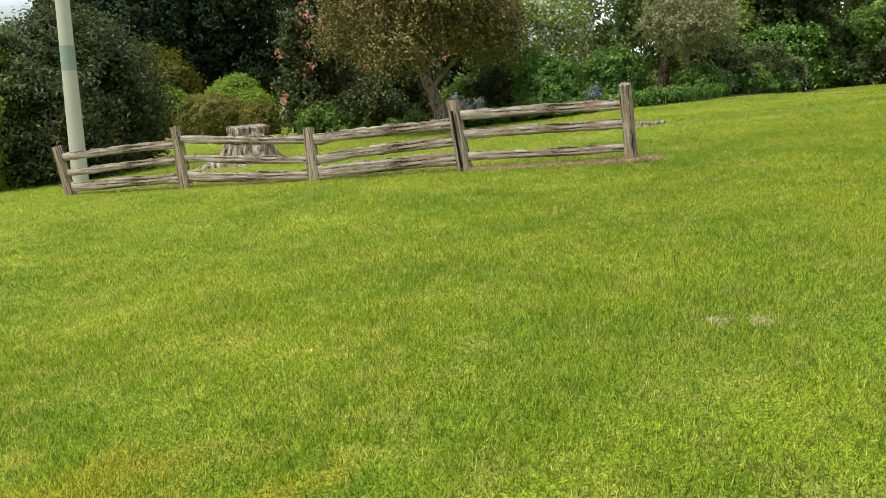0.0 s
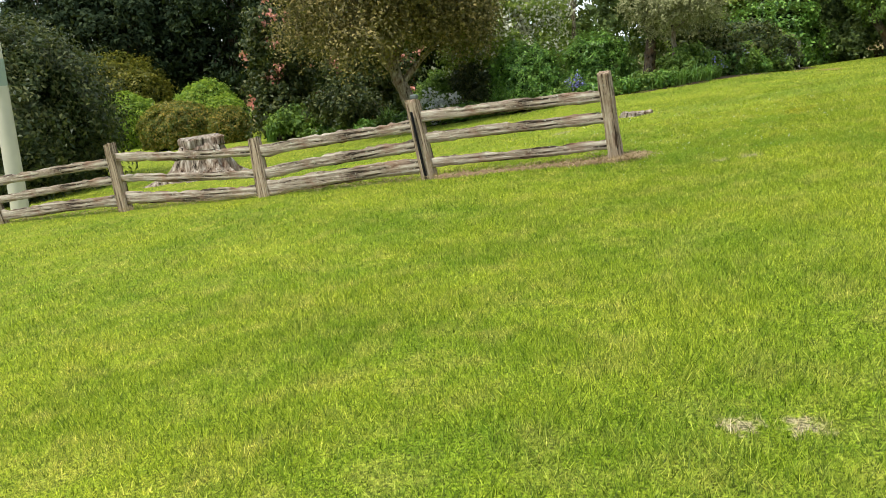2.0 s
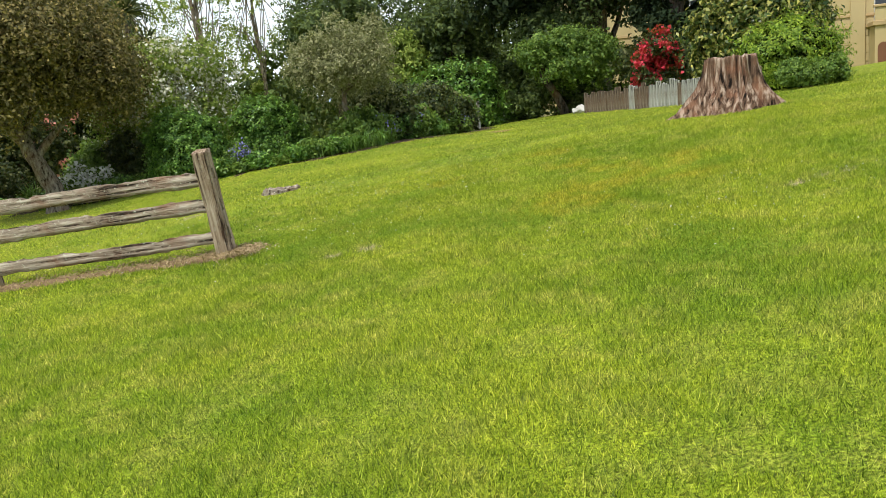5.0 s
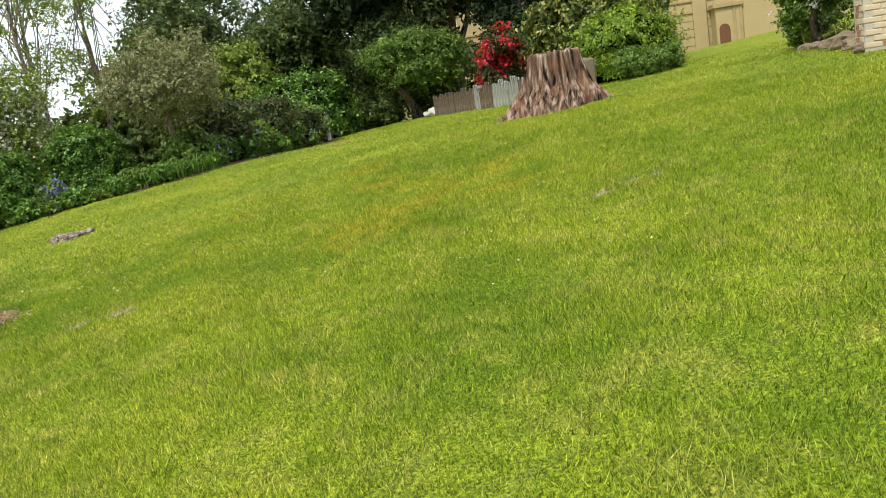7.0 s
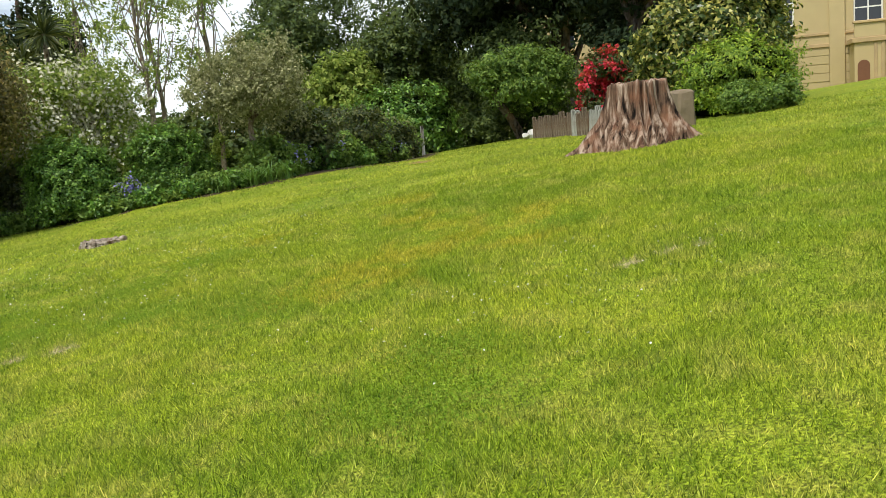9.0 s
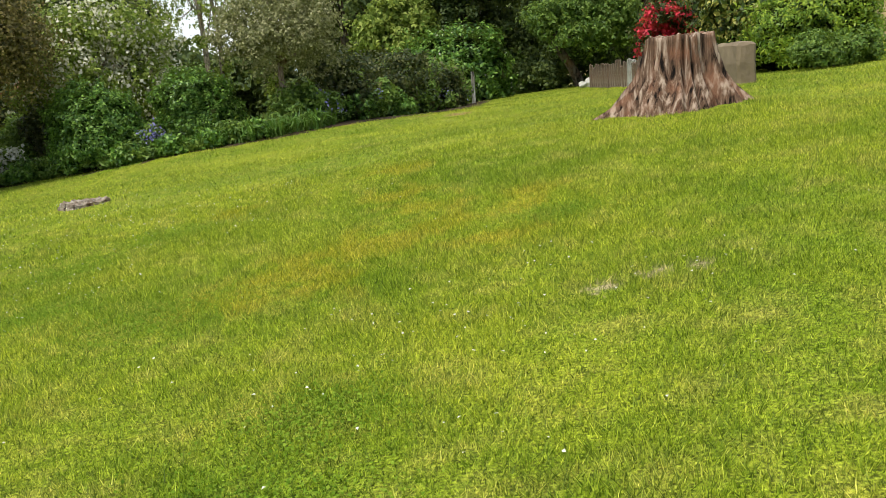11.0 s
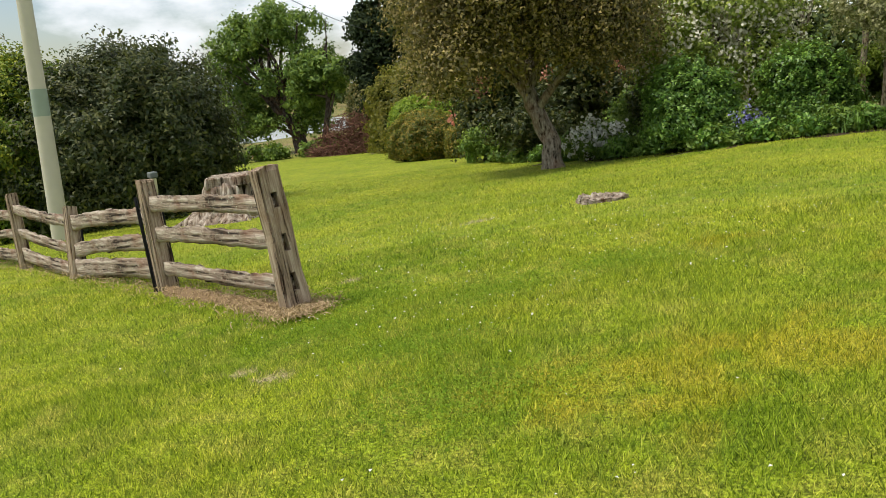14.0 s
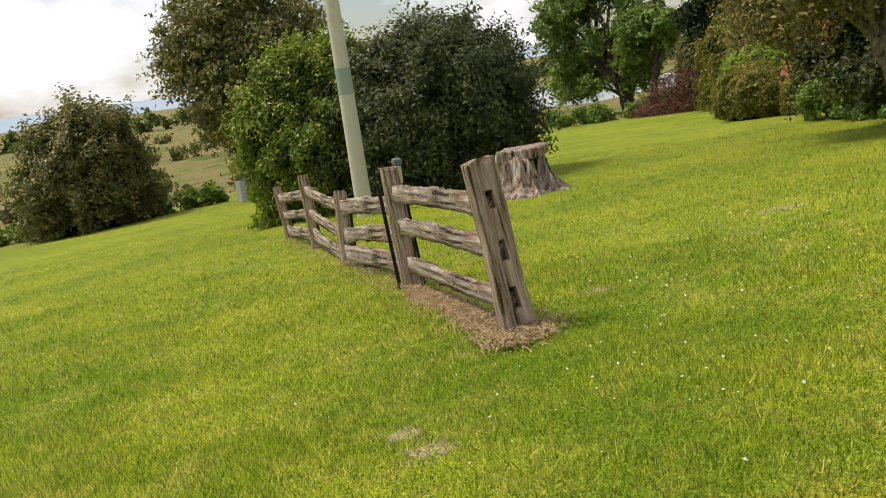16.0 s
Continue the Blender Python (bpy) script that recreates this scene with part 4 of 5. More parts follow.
for (x0, x1, z0, z1) in WINDOWS + DOORS:
    bm = bmesh.new()
    t = 0.09
    box(bm, (x0, 0.12, z0), (x0 + t, 0.2, z1))
    box(bm, (x1 - t, 0.12, z0), (x1, 0.2, z1))
    box(bm, (x0 + t, 0.12, z0), (x1 - t, 0.2, z0 + t))
    box(bm, (x0 + t, 0.12, z1 - t), (x1 - t, 0.2, z1))
    xm, zm = (x0 + x1) / 2, (z0 + z1) / 2
    box(bm, (xm - 0.035, 0.13, z0 + t), (xm + 0.035, 0.19, z1 - t))
    box(bm, (x0 + t, 0.13, zm - 0.035), (xm - 0.035, 0.19, zm + 0.035))
    box(bm, (xm + 0.035, 0.13, zm - 0.035), (x1 - t, 0.19, zm + 0.035))
    win = part("window", bm, M_WHITE, house, "white sash window frame")
    bm = bmesh.new()
    box(bm, (x0 + t, 0.155, z0 + t), (x1 - t, 0.165, z1 - t))
    part("pane", bm, M_GLASS, win)
    bm = bmesh.new()
    box(bm, (x0 - 0.1, -0.12, z0 - 0.12), (x1 + 0.1, 0.12, z0 - 0.003), 0.015)
    part("sill", bm, M_TRIM, win)
# landing with stair falling away to the side
PL, PR = 0.25, 1.75
bm = bmesh.new()
box(bm, (PL, -2.4, -0.8), (PR, -0.17, 2.35), 0.02)
part("porch", bm, M_RENDER, house)
bm = bmesh.new()
box(bm, (PL - 0.12, -2.52, 2.35), (PR + 0.05, -0.17, 2.62), 0.03)
part("porch_coping", bm, M_TRIM, house)
bm = bmesh.new()
box(bm, (PL, -2.4, 2.62), (PR, -2.2, 3.35), 0.02)
part("porch_parapet", bm, M_RENDER, house)
bm = bmesh.new()
box(bm, (PL - 0.08, -2.48, 3.35), (PR + 0.03, -2.12, 3.5), 0.03)
part("parapet_coping", bm, M_TRIM, house)
bm = bmesh.new()
for i in range(14):
    box(bm, (PR + 0.02 + i * 0.31, -2.15, -0.8), (PR + 0.02 + (i + 1) * 0.31 - 0.002, -0.4, 2.5 - i * 0.18))
part("stair", bm, M_TRIM, house, "stone stair flight")
for y in (-2.4, -0.4):
    bm = bmesh.new()
    quad = [bm.verts.new(p) for p in ((PR + 0.01, y, -0.8), (PR + 4.6, y, -0.8), (PR + 4.6, y, 0.8), (PR + 0.01, y, 3.34))]
    f = bm.faces.new(quad)
    ext = bmesh.ops.extrude_face_region(bm, geom=[f])["geom"]
    bmesh.ops.translate(bm, vec=(0, 0.2, 0), verts=[v for v in ext if isinstance(v, bmesh.types.BMVert)])
    bmesh.ops.recalc_face_normals(bm, faces=bm.faces[:])
    part("stair_parapet", bm, M_RENDER, house)
    V_, F_ = rings([(PR, y + 0.1, 3.42), (PR + 4.7, y + 0.1, 0.85)], [0.19, 0.19], 6)
    put("parapet_coping", raw("parapet_coping", V_, F_), M_TRIM, house)
bm = bmesh.new()
box(bm, (PL + 0.15, -2.43, -0.2), (PL + 0.75, -2.402, 1.15))
bmesh.ops.create_cone(bm, cap_ends=True, segments=16, radius1=0.30, radius2=0.30, depth=0.03, matrix=Matrix.Translation((PL + 0.45, -2.416, 1.15)) @ Matrix.Rotation(radians(90), 4, "X"))
part("niche", bm, M_NICHE, house, "rust-brown arched door")
for x in (PL + 0.95, PL + 1.3):
    bm = bmesh.new()
    box(bm, (x, -2.44, -0.5), (x + 0.16, -2.402, 2.34), 0.01)
    part("quoin", bm, M_TRIM, house)

# ---- brick pier with stones at its foot ----
bx_, by_ = 15.12, 10.45
PIER_TURN = -48
pier = thing("brick_pier", bx_, by_, gz(bx_, by_), "whitewashed red brick pier, paint worn back to orange brick", "brick pier", turn=PIER_TURN)
bm = bmesh.new()
box(bm, (-0.63, -0.33, -0.2), (1.9, 0.33, 2.75))
part("core", bm, M_MORTAR, pier)
brick_pale = bpy.data.meshes.new("brick")
bm = bmesh.new()
box(bm, (-0.110, -0.02, -0.036), (0.110, 0.02, 0.036), 0.006)
bm.to_mesh(brick_pale)
brick_red = brick_pale.copy()
bm.free()
brick_pale.materials.append(M_BRICK_PALE)
brick_red.materials.append(M_BRICK_RED)
for row in range(31):
    z = 0.05 + row * 0.086
    off = 0.115 if row % 2 else 0.0
    x = -0.52 + off
    while x < 0.75:
        ob = new("brick", brick_red if rng.random() < 0.22 else brick_pale)
        ob.parent = pier
        ob.matrix_basis = pose(x, -0.322 + rng.normal() * 0.003, z, rng.normal() * 0.6, rng.normal() * 0.6, 0)
        x += 0.232
    for y in (-0.2, 0.035):
        ob = new("brick", brick_red if rng.random() < 0.3 else brick_pale)
        ob.parent = pier
        ob.matrix_basis = pose(-0.622 + rng.normal() * 0.003, y + off * 0.6, z, 0, 0, 90)


def rock(name, x, y, s, seed, mat, label, sink=0.25):
    bm = bmesh.new()
    bmesh.ops.create_icosphere(bm, subdivisions=3, radius=1.0)
    for v in bm.verts:
        d = v.co.normalized()
        k = 1 + 0.34 * noise.noise(d * 1.5 + Vector((seed, 0, 0))) + 0.16 * noise.noise(d * 4 + Vector((0, seed, 0)))
        v.co = Vector((round(d.x * 2.2) / 2.2 * 0.35 + d.x * 0.65, d.y * 0.8, d.z * 0.75)) * k
        v.co = Vector((v.co.x * s[0], v.co.y * s[1], v.co.z * s[2]))
    me = bpy.data.meshes.new(name)
    bm.to_mesh(me)
    bm.free()
    ob = put(name, me, mat)
    ob.matrix_world = pose(x, y, gz(x, y) + s[2] * (0.75 - sink), 0, 0, seed * 47 % 360)
    return tagged(ob, label, "rock")


for i, (dx, dy, s) in enumerate(((-0.5, 0.35, (0.22, 0.2, 0.16)), (-0.2, -0.45, (0.24, 0.2, 0.12)), (0.2, -0.75, (0.3, 0.22, 0.1)), (0.15, 0.85, (0.3, 0.24, 0.22)), (0.5, 1.3, (0.32, 0.24, 0.26)), (0.8, 1.8, (0.2, 0.18, 0.17)), (1.15, 2.2, (0.22, 0.2, 0.15)), (1.5, 2.6, (0.2, 0.18, 0.13)))):
    rock("edging_rock", bx_ + dx, by_ + dy, tuple(v * 0.8 for v in s), 3 + i, M_ROCK, "brown-grey field stone edging the garden bed")
for i, (x, y, s) in enumerate(((20.4, 31.6, 0.22), (20.9, 31.9, 0.3))):
    rock("pale_boulder", x, y, (s, s * 0.8, s * 0.8), 20 + i, M_ROCK_WHITE, "pale rounded boulder at the end of the slab wall")

# ---- garden bed soil ----
bed_line = [(-1.5, 33.6), (1.0, 30.6), (3.0, 28.7), (5.2, 26.2), (7.2, 24.9), (9.3, 24.9), (12.3, 27.6), (15.5, 31.2), (20.5, 41.0)]
soil = put("garden_bed", strip_mesh([(a + 0.5, b + 1.1) for a, b in bed_line], 1.5, 0.02, 8), M_EARTH, smooth=True)
tagged(soil, "dark soil of the garden bed along the lawn", "garden bed", kind="structure")

# ---- trees and shrubs round the lawn ----
tree("oak", 1.58, 28.0, [(0, 0, -0.15), (-0.05, 0.0, 0.5), (-0.22, 0.0, 1.1), (-0.55, -0.05, 1.75), (-1.0, 0, 2.6), (-1.2, 0, 4.6)], [0.29, 0.23, 0.22, 0.18, 0.13, 0.05],
     (-0.85, 0.1, 3.95), (3.65, 3.5, 2.5), 120000, 0.105, L_OAK, M_BARK, "evergreen oak with olive-brown leaves and a leaning forked trunk", seed=11, nlumps=150, lump=0.27, nlimbs=16, low=-0.6, limb_r=0.11, fork=0.35, droop=0.6)
tree("silver_tree", 9.3, 26.6, [(0, 0, -0.1), (0.02, 0, 0.6), (-0.03, 0, 1.3), (0.02, 0, 2.6)], [0.09, 0.075, 0.07, 0.03],
     (0.0, 0, 2.35), (1.7, 1.65, 1.4), 24000, 0.085, L_GREY, M_BARK, "small silvery-grey leaved tree with one thin trunk in the bed", seed=12, nlumps=55, lump=0.28, nlimbs=10, low=-0.7, limb_r=0.035)
dense_shrub("shrub", -11.85, 24.0, 2.15, 2.15, 4.3, 60000, 0.115, L_LIGHT, "large dense fresh-green rounded shrub with yellow tips behind the pole", seed=31, bump=0.17, stray=0.2)
dense_shrub("shrub", -10.3, 26.0, 3.0, 2.8, 4.65, 80000, 0.14, L_DARK, "large dark glossy evergreen shrub behind the old stump", seed=32, bump=0.17, narrow=0.42, stray=0.22)
tree("hawthorn_tree", -27.0, 33.6, [(0, 0, -0.2), (0.1, 0, 1.2), (0, 0, 2.6), (0, 0, 6.5)], [0.35, 0.28, 0.22, 0.08],
     (-1.3, 0, 6.6), (4.1, 3.9, 5.0), 46000, 0.22, L_HAW, M_BARK_DARK, "large spreading olive-green field tree at the lawn's edge", seed=33, nlumps=80, lump=0.3, nlimbs=10, low=-0.85)
dense_shrub("hawthorn_bush", -34.9, 28.1, 2.8, 2.8, 5.4, 46000, 0.19, L_HAW, "broad round olive-green hawthorn bush in the field", seed=34, bump=0.22, stray=0.25)
tree("deciduous_tree", -32.5, 72.5, [(1.5, 0, -0.2), (0.8, 0, 2.2), (-1.2, 0, 4.0), (-2.0, 0, 8.0)], [0.7, 0.5, 0.4, 0.12],
     (-0.8, 0, 6.6), (6.8, 5.5, 6.4), 30000, 0.34, L_MID, M_BARK_DARK, "big mid-green deciduous tree with forked leaning trunks by the water", seed=35, nlumps=64, lump=0.22, nlimbs=26, low=-0.9, limb_r=0.22, fork=0.12, extra=(((-3.4, 0, 2.9), (2.6, 2.2, 1.7), 5000),))
tree("dead_topped_tree", -27.2, 69.8, [(-0.6, 0, -0.2), (0.2, 0, 3), (0.4, 0, 6), (0.7, 0, 10.2)], [0.3, 0.2, 0.11, 0.02],
     (0.2, 0, 5.2), (2.4, 2.2, 3.6), 6000, 0.38, L_MID, M_BARK_DARK, "thin half-bare tree beside the deciduous tree", seed=36, nlumps=16, lump=0.4, nlimbs=12, limb_r=0.12, fork=0.2)
dense_shrub("golden_shrub", -7.7, 42.7, 1.75, 1.6, 2.1, 26000, 0.1, L_GOLD, "rounded clipped shrub with bronze-gold tips", group="clipped round shrubs", seed=41, bump=0.08, stray=0.05)
dense_shrub("golden_shrub", -5.3, 41.2, 0.95, 0.9, 1.6, 11000, 0.09, L_GOLD, "small rounded clipped shrub with bronze tips", group="clipped round shrubs", seed=42, bump=0.08, stray=0.05)
dense_shrub("round_shrub", -11.9, 52.5, 1.85, 1.8, 3.1, 20000, 0.13, L_LIME, "lime-green clipped round shrub near the cypresses", group="clipped round shrubs", seed=43, bump=0.08, stray=0.05)
dense_shrub("round_shrub", -7.0, 48.0, 1.7, 1.6, 3.0, 20000, 0.13, L_LIME, "lime-green clipped round shrub near the cypresses", group="clipped round shrubs", seed=44, bump=0.08, stray=0.05)
dense_shrub("round_shrub", -5.9, 45.0, 1.15, 1.0, 2.2, 10000, 0.12, L_LIME, "small lime-green clipped round shrub", group="clipped round shrubs", seed=45, bump=0.08, stray=0.05)
dense_shrub("olive_shrub", -14.2, 58.5, 3.7, 2.8, 5.6, 34000, 0.17, L_OLIVE, "broad yellow-olive shrub below the conifers", seed=46, bump=0.15)
dense_shrub("olive_shrub", -21.2, 67.0, 2.5, 2.0, 5.9, 18000, 0.17, L_HAW, "olive-brown shrub beside the brush pile", seed=47, bump=0.13)
shrub("rhododendron", -2.9, 36.6, 1.25, 1.2, 5.4, 11000, 0.18, L_DARK, "tall dark rhododendron with coral-pink flower heads", seed=48, nlumps=40, flowers=(F_PINK, 700, 0.13, 36, "coral-pink flower heads"))
shrub("rhododendron", 0.9, 36.2, 1.8, 1.4, 3.6, 9000, 0.18, L_DARK, "dark rhododendron with coral-pink flower heads", seed=49, nlumps=36, flowers=(F_PINK, 500, 0.13, 26, "coral-pink flower heads"))
shrub("dark_shrub", -0.4, 33.4, 1.2, 1.0, 2.1, 6500, 0.15, L_DARK, "dark evergreen shrub behind the oak", seed=50)
shrub("dark_shrub", -2.2, 35.0, 1.1, 1.0, 1.3, 5500, 0.15, L_MID, "mid-green shrub behind the oak", seed=51)
shrub("white_flower_clump", 2.45, 29.25, 0.8, 0.5, 0.85, 5200, 0.11, L_MID, "low clump of white daisy-like flowers", "flowers", seed=52, stems=3, flowers=(F_WHITE, 1900, 0.10, 190, "white flowers"))
shrub("shrub", 2.9, 32.2, 0.8, 0.8, 1.75, 6000, 0.13, L_MID, "upright green shrub in the flower bed", seed=53)
shrub("shrub", 4.1, 30.2, 0.85, 0.8, 1.6, 6000, 0.13, L_DARK, "dark leafy shrub in the flower bed", seed=54)
dense_shrub("camellia", 4.95, 27.3, 1.0, 0.95, 1.9, 24000, 0.08, L_BED, "dense rounded camellia with fresh glossy leaves", group="camellias in the bed", seed=55, bump=0.17, stray=0.12)
dense_shrub("camellia", 7.3, 27.8, 0.98, 0.9, 1.8, 23000, 0.08, L_BED, "dense rounded camellia with fresh glossy leaves", group="camellias in the bed", seed=56, bump=0.17, stray=0.12)
shrub("violet_flower_clump", 6.1, 26.35, 0.32, 0.3, 0.8, 1100, 0.09, L_MID, "clump of violet-blue flowers between the camellias", "flowers", seed=57, stems=3, flowers=(F_BLUE, 500, 0.06, 90, "violet-blue flowers"))
tree("blossom_tree", 5.1, 31.2, [(0, 0, -0.1), (0.05, 0, 0.8), (-0.05, 0, 1.6), (0, 0, 3.4)], [0.12, 0.1, 0.08, 0.03],
     (0, 0, 2.6), (2.7, 2.0, 2.0), 24000, 0.12, L_PALE, M_BARK, "green leafy tree strewn with cream blossom", seed=58, nlumps=50, lump=0.32, nlimbs=8, low=-0.8, limb_r=0.05, flowers=(F_CREAM, 5200, 0.10, "cream blossom"))
shrub("dark_shrub", 11.6, 30.2, 1.3, 1.0, 2.2, 7000, 0.15, L_DARK, "dark shrub in the shaded bed", group="shaded bed shrubs", seed=59)
shrub("dark_shrub", 13.6, 31.6, 1.3, 1.0, 1.9, 7000, 0.15, L_DARK, "dark shrub in the shaded bed", group="shaded bed shrubs", seed=60)
shrub("dark_shrub", 15.6, 34.4, 1.4, 1.0, 1.7, 7000, 0.15, L_MID, "mid-green shrub in the shaded bed", group="shaded bed shrubs", seed=61)
dense_shrub("arched_shrub", 18.1, 37.0, 2.0, 1.5, 2.6, 13000, 0.16, L_BED, "broad arching bright green shrub with pale blossom", seed=62, bump=0.25, stray=0.25, flowers=(F_WHITE, 160, 0.09, 60, "pale blossom"))
tree("maple", 22.6, 35.4, [(0, 0, -0.2), (-0.6, 0, 0.9), (-1.2, 0, 1.6), (-1.0, 0, 2.8)], [0.22, 0.18, 0.14, 0.05],
     (0, 0, 2.2), (2.8, 2.2, 1.3), 22000, 0.16, L_MID, M_BARK_DARK, "low spreading light-green maple", seed=63, nlumps=50, lump=0.42, nlimbs=9, low=-0.6, limb_r=0.08)
shrub("azalea", 19.7, 25.9, 0.75, 0.7, 2.35, 3800, 0.13, L_DARK, "upright azalea covered in crimson flowers", seed=64, flowers=(F_RED, 1900, 0.12, 70, "crimson flowers"))
dense_shrub("variegated_shrub", 21.6, 23.2, 1.95, 1.7, 3.5, 26000, 0.15, L_VARI, "tall shrub with yellow-edged variegated leaves", seed=65, bump=0.2, stray=0.2)
dense_shrub("lime_shrub", 20.2, 20.9, 1.35, 1.15, 1.7, 22000, 0.11, L_LIME, "bright lime-green shrub above the slab wall", seed=66, bump=0.26, stray=0.3, narrow=0.35)
shrub("low_shrub", 19.0, 19.2, 1.2, 0.8, 0.75, 10000, 0.085, L_MID, "low dark green ground cover at the wall's end", seed=67, stems=3)
shrub("wisteria", 18.1, 14.0, 0.5, 0.5, 0.95, 8000, 0.07, L_MID, "shrub hung with violet wisteria flowers", seed=68, flowers=(F_BLUE, 500, 0.045, 50, "violet flowers"))
shrub("white_climber", 17.27, 13.3, 0.5, 0.55, 3.6, 18000, 0.075, L_MID, "leafy climber with white blossom by the brick pier", seed=69, nlumps=36, flowers=(F_WHITE, 6000, 0.055, 420, "white blossom"))

# added shrub, its dark leaves stand in for the shadowed void by the porch
shrub("dark_shrub", 18.1, 11.8, 0.8, 0.7, 3.3, 14000, 0.1, L_DARK, "dark evergreen shrub added for the shadowed gap behind the white climber", seed=70, nlumps=36)

# taller trees behind the bed
tree("cedar", 27.5, 39.8, [(0, 0, -0.2), (0.1, 0, 2.5), (0, 0, 5), (0, 0, 11)], [0.6, 0.5, 0.42, 0.15],
     (-0.8, 0, 7.2), (7.2, 4.8, 4.0), 42000, 0.30, L_CONIFER, M_BARK_DARK, "dark spreading cedar with heavy low limbs", seed=71, nlumps=110, lump=0.27, nlimbs=18, low=-0.8, limb_r=0.2, fork=0.3)
tree("dark_evergreen", 24.6, 30.6, [(0, 0, -0.2), (-0.1, 0, 1.6), (0.1, 0, 3.4), (0, 0, 8.0)], [0.42, 0.34, 0.28, 0.1],
     (0.6, 0, 6.2), (3.0, 2.8, 3.6), 22000, 0.24, L_CONIFER, M_BARK_DARK, "dark evergreen tree with a thick trunk behind the azalea", seed=176, nlumps=70, lump=0.28, nlimbs=9, low=-0.7, limb_r=0.14, extra=(((0.3, 0, 3.0), (2.4, 2.0, 1.3), 7000),))
shrub("dark_shrub", 24.2, 43.0, 2.4, 1.8, 3.2, 7000, 0.22, L_FAR, "dark undergrowth below the cedar", group="undergrowth", seed=171, nlumps=30)
shrub("dark_shrub", 23.8, 37.6, 2.4, 1.7, 5.2, 11000, 0.2, L_FAR, "leafy undergrowth behind the maple", group="undergrowth", seed=177, nlumps=36)
shrub("dark_shrub", 29.5, 43.5, 2.6, 1.8, 3.6, 7000, 0.22, L_FAR, "dark undergrowth below the cedar", group="undergrowth", seed=172, nlumps=30)
shrub("dark_shrub", 32.0, 40.5, 2.4, 1.8, 3.4, 7000, 0.22, L_DARK, "dark undergrowth below the cedar", group="undergrowth", seed=173, nlumps=30)
shrub("dark_shrub", 25.0, 31.5, 1.9, 1.5, 2.6, 8000, 0.19, L_DARK, "dark undergrowth behind the slab wall", group="undergrowth", seed=174, nlumps=30)
shrub("dark_shrub", 23.0, 28.2, 1.5, 1.3, 1.9, 7000, 0.17, L_DARK, "dark undergrowth behind the slab wall", group="undergrowth", seed=175, nlumps=30)
for i, (x, y, h, rr, mat, lab) in enumerate(((21.6, 61.2, 14, 4.4, L_FAR, "tall leafy tree behind the garden bed"), (28.5, 58.5, 14, 4.8, L_FAR, "tall leafy tree behind the garden bed"), (35, 55, 13, 5.0, L_FAR, "tall leafy tree behind the garden bed"),
                                              (16.5, 47.5, 8.5, 3.0, L_FAR, "leafy tree behind the garden bed"), (2.0, 52.0, 10.5, 3.2, L_FAR, "leafy tree behind the garden bed"), (18.0, 44.0, 5.0, 2.2, L_PALE, "pale green tree behind the garden bed"), (43, 60, 13, 5, L_FAR, "tall leafy tree behind the garden bed"), (21.5, 44.5, 7.0, 2.6, L_FAR, "leafy tree behind the garden bed"))):
    tree("leafy_tree", x, y, [(0, 0, -0.2), (0.1, 0, h * 0.3), (-0.1, 0, h * 0.5), (0, 0, h * 0.85)], [0.34, 0.27, 0.2, 0.06], (0, 0, h * 0.58), (rr, rr, h * 0.46), 19000, 0.24, mat, M_BARK_DARK, lab, "trees behind the bed", 80 + i, 60, 0.28, 10, -0.85, 0.12)
for i, (x, y, h) in enumerate(((10.0, 50.0, 13.5), (11.6, 57.0, 14.5), (14.0, 53.5, 13.0), (7.6, 55.5, 13.0))):
    tree("sparse_tree", x, y, [(0, 0, -0.2), (0.15, 0, h * 0.35), (-0.2, 0, h * 0.6), (0.1, 0, h)], [0.15, 0.12, 0.08, 0.02], (0, 0, h * 0.62), (2.6, 2.4, h * 0.4), 4200, 0.17, L_PALE, M_BARK, "tall ivy-clad tree with sparse spring leaves", "sparse trees", 95 + i, 26, 0.30, 24, -0.9, 0.04, fork=0.25, extra=(((0.05, 0, h * 0.22), (0.42, 0.42, h * 0.26), 1800),))
for i, (x, y, h, rr) in enumerate(((-19.5, 64.5, 13.5, 2.3), (-16.2, 64.0, 14, 3.4), (-12.8, 63.0, 14, 4.2), (-6.5, 62.0, 14.5, 4.6), (-0.5, 57.0, 14, 4.4), (-9.5, 64.0, 15, 5.0), (5.0, 60.0, 13, 4.0))):
    tree("conifer", x, y, [(0, 0, -0.2), (0, 0, h * 0.4), (0, 0, h * 0.7), (0, 0, h)], [0.4, 0.3, 0.2, 0.04], (0, 0, h * 0.5), (rr, rr, h * 0.52), 17000, 0.34, L_CONIFER, M_BARK_DARK, "tall dense dark cypress", "dark cypresses", 110 + i, 70, 0.28, 10, -0.95, 0.1, fork=0.1)

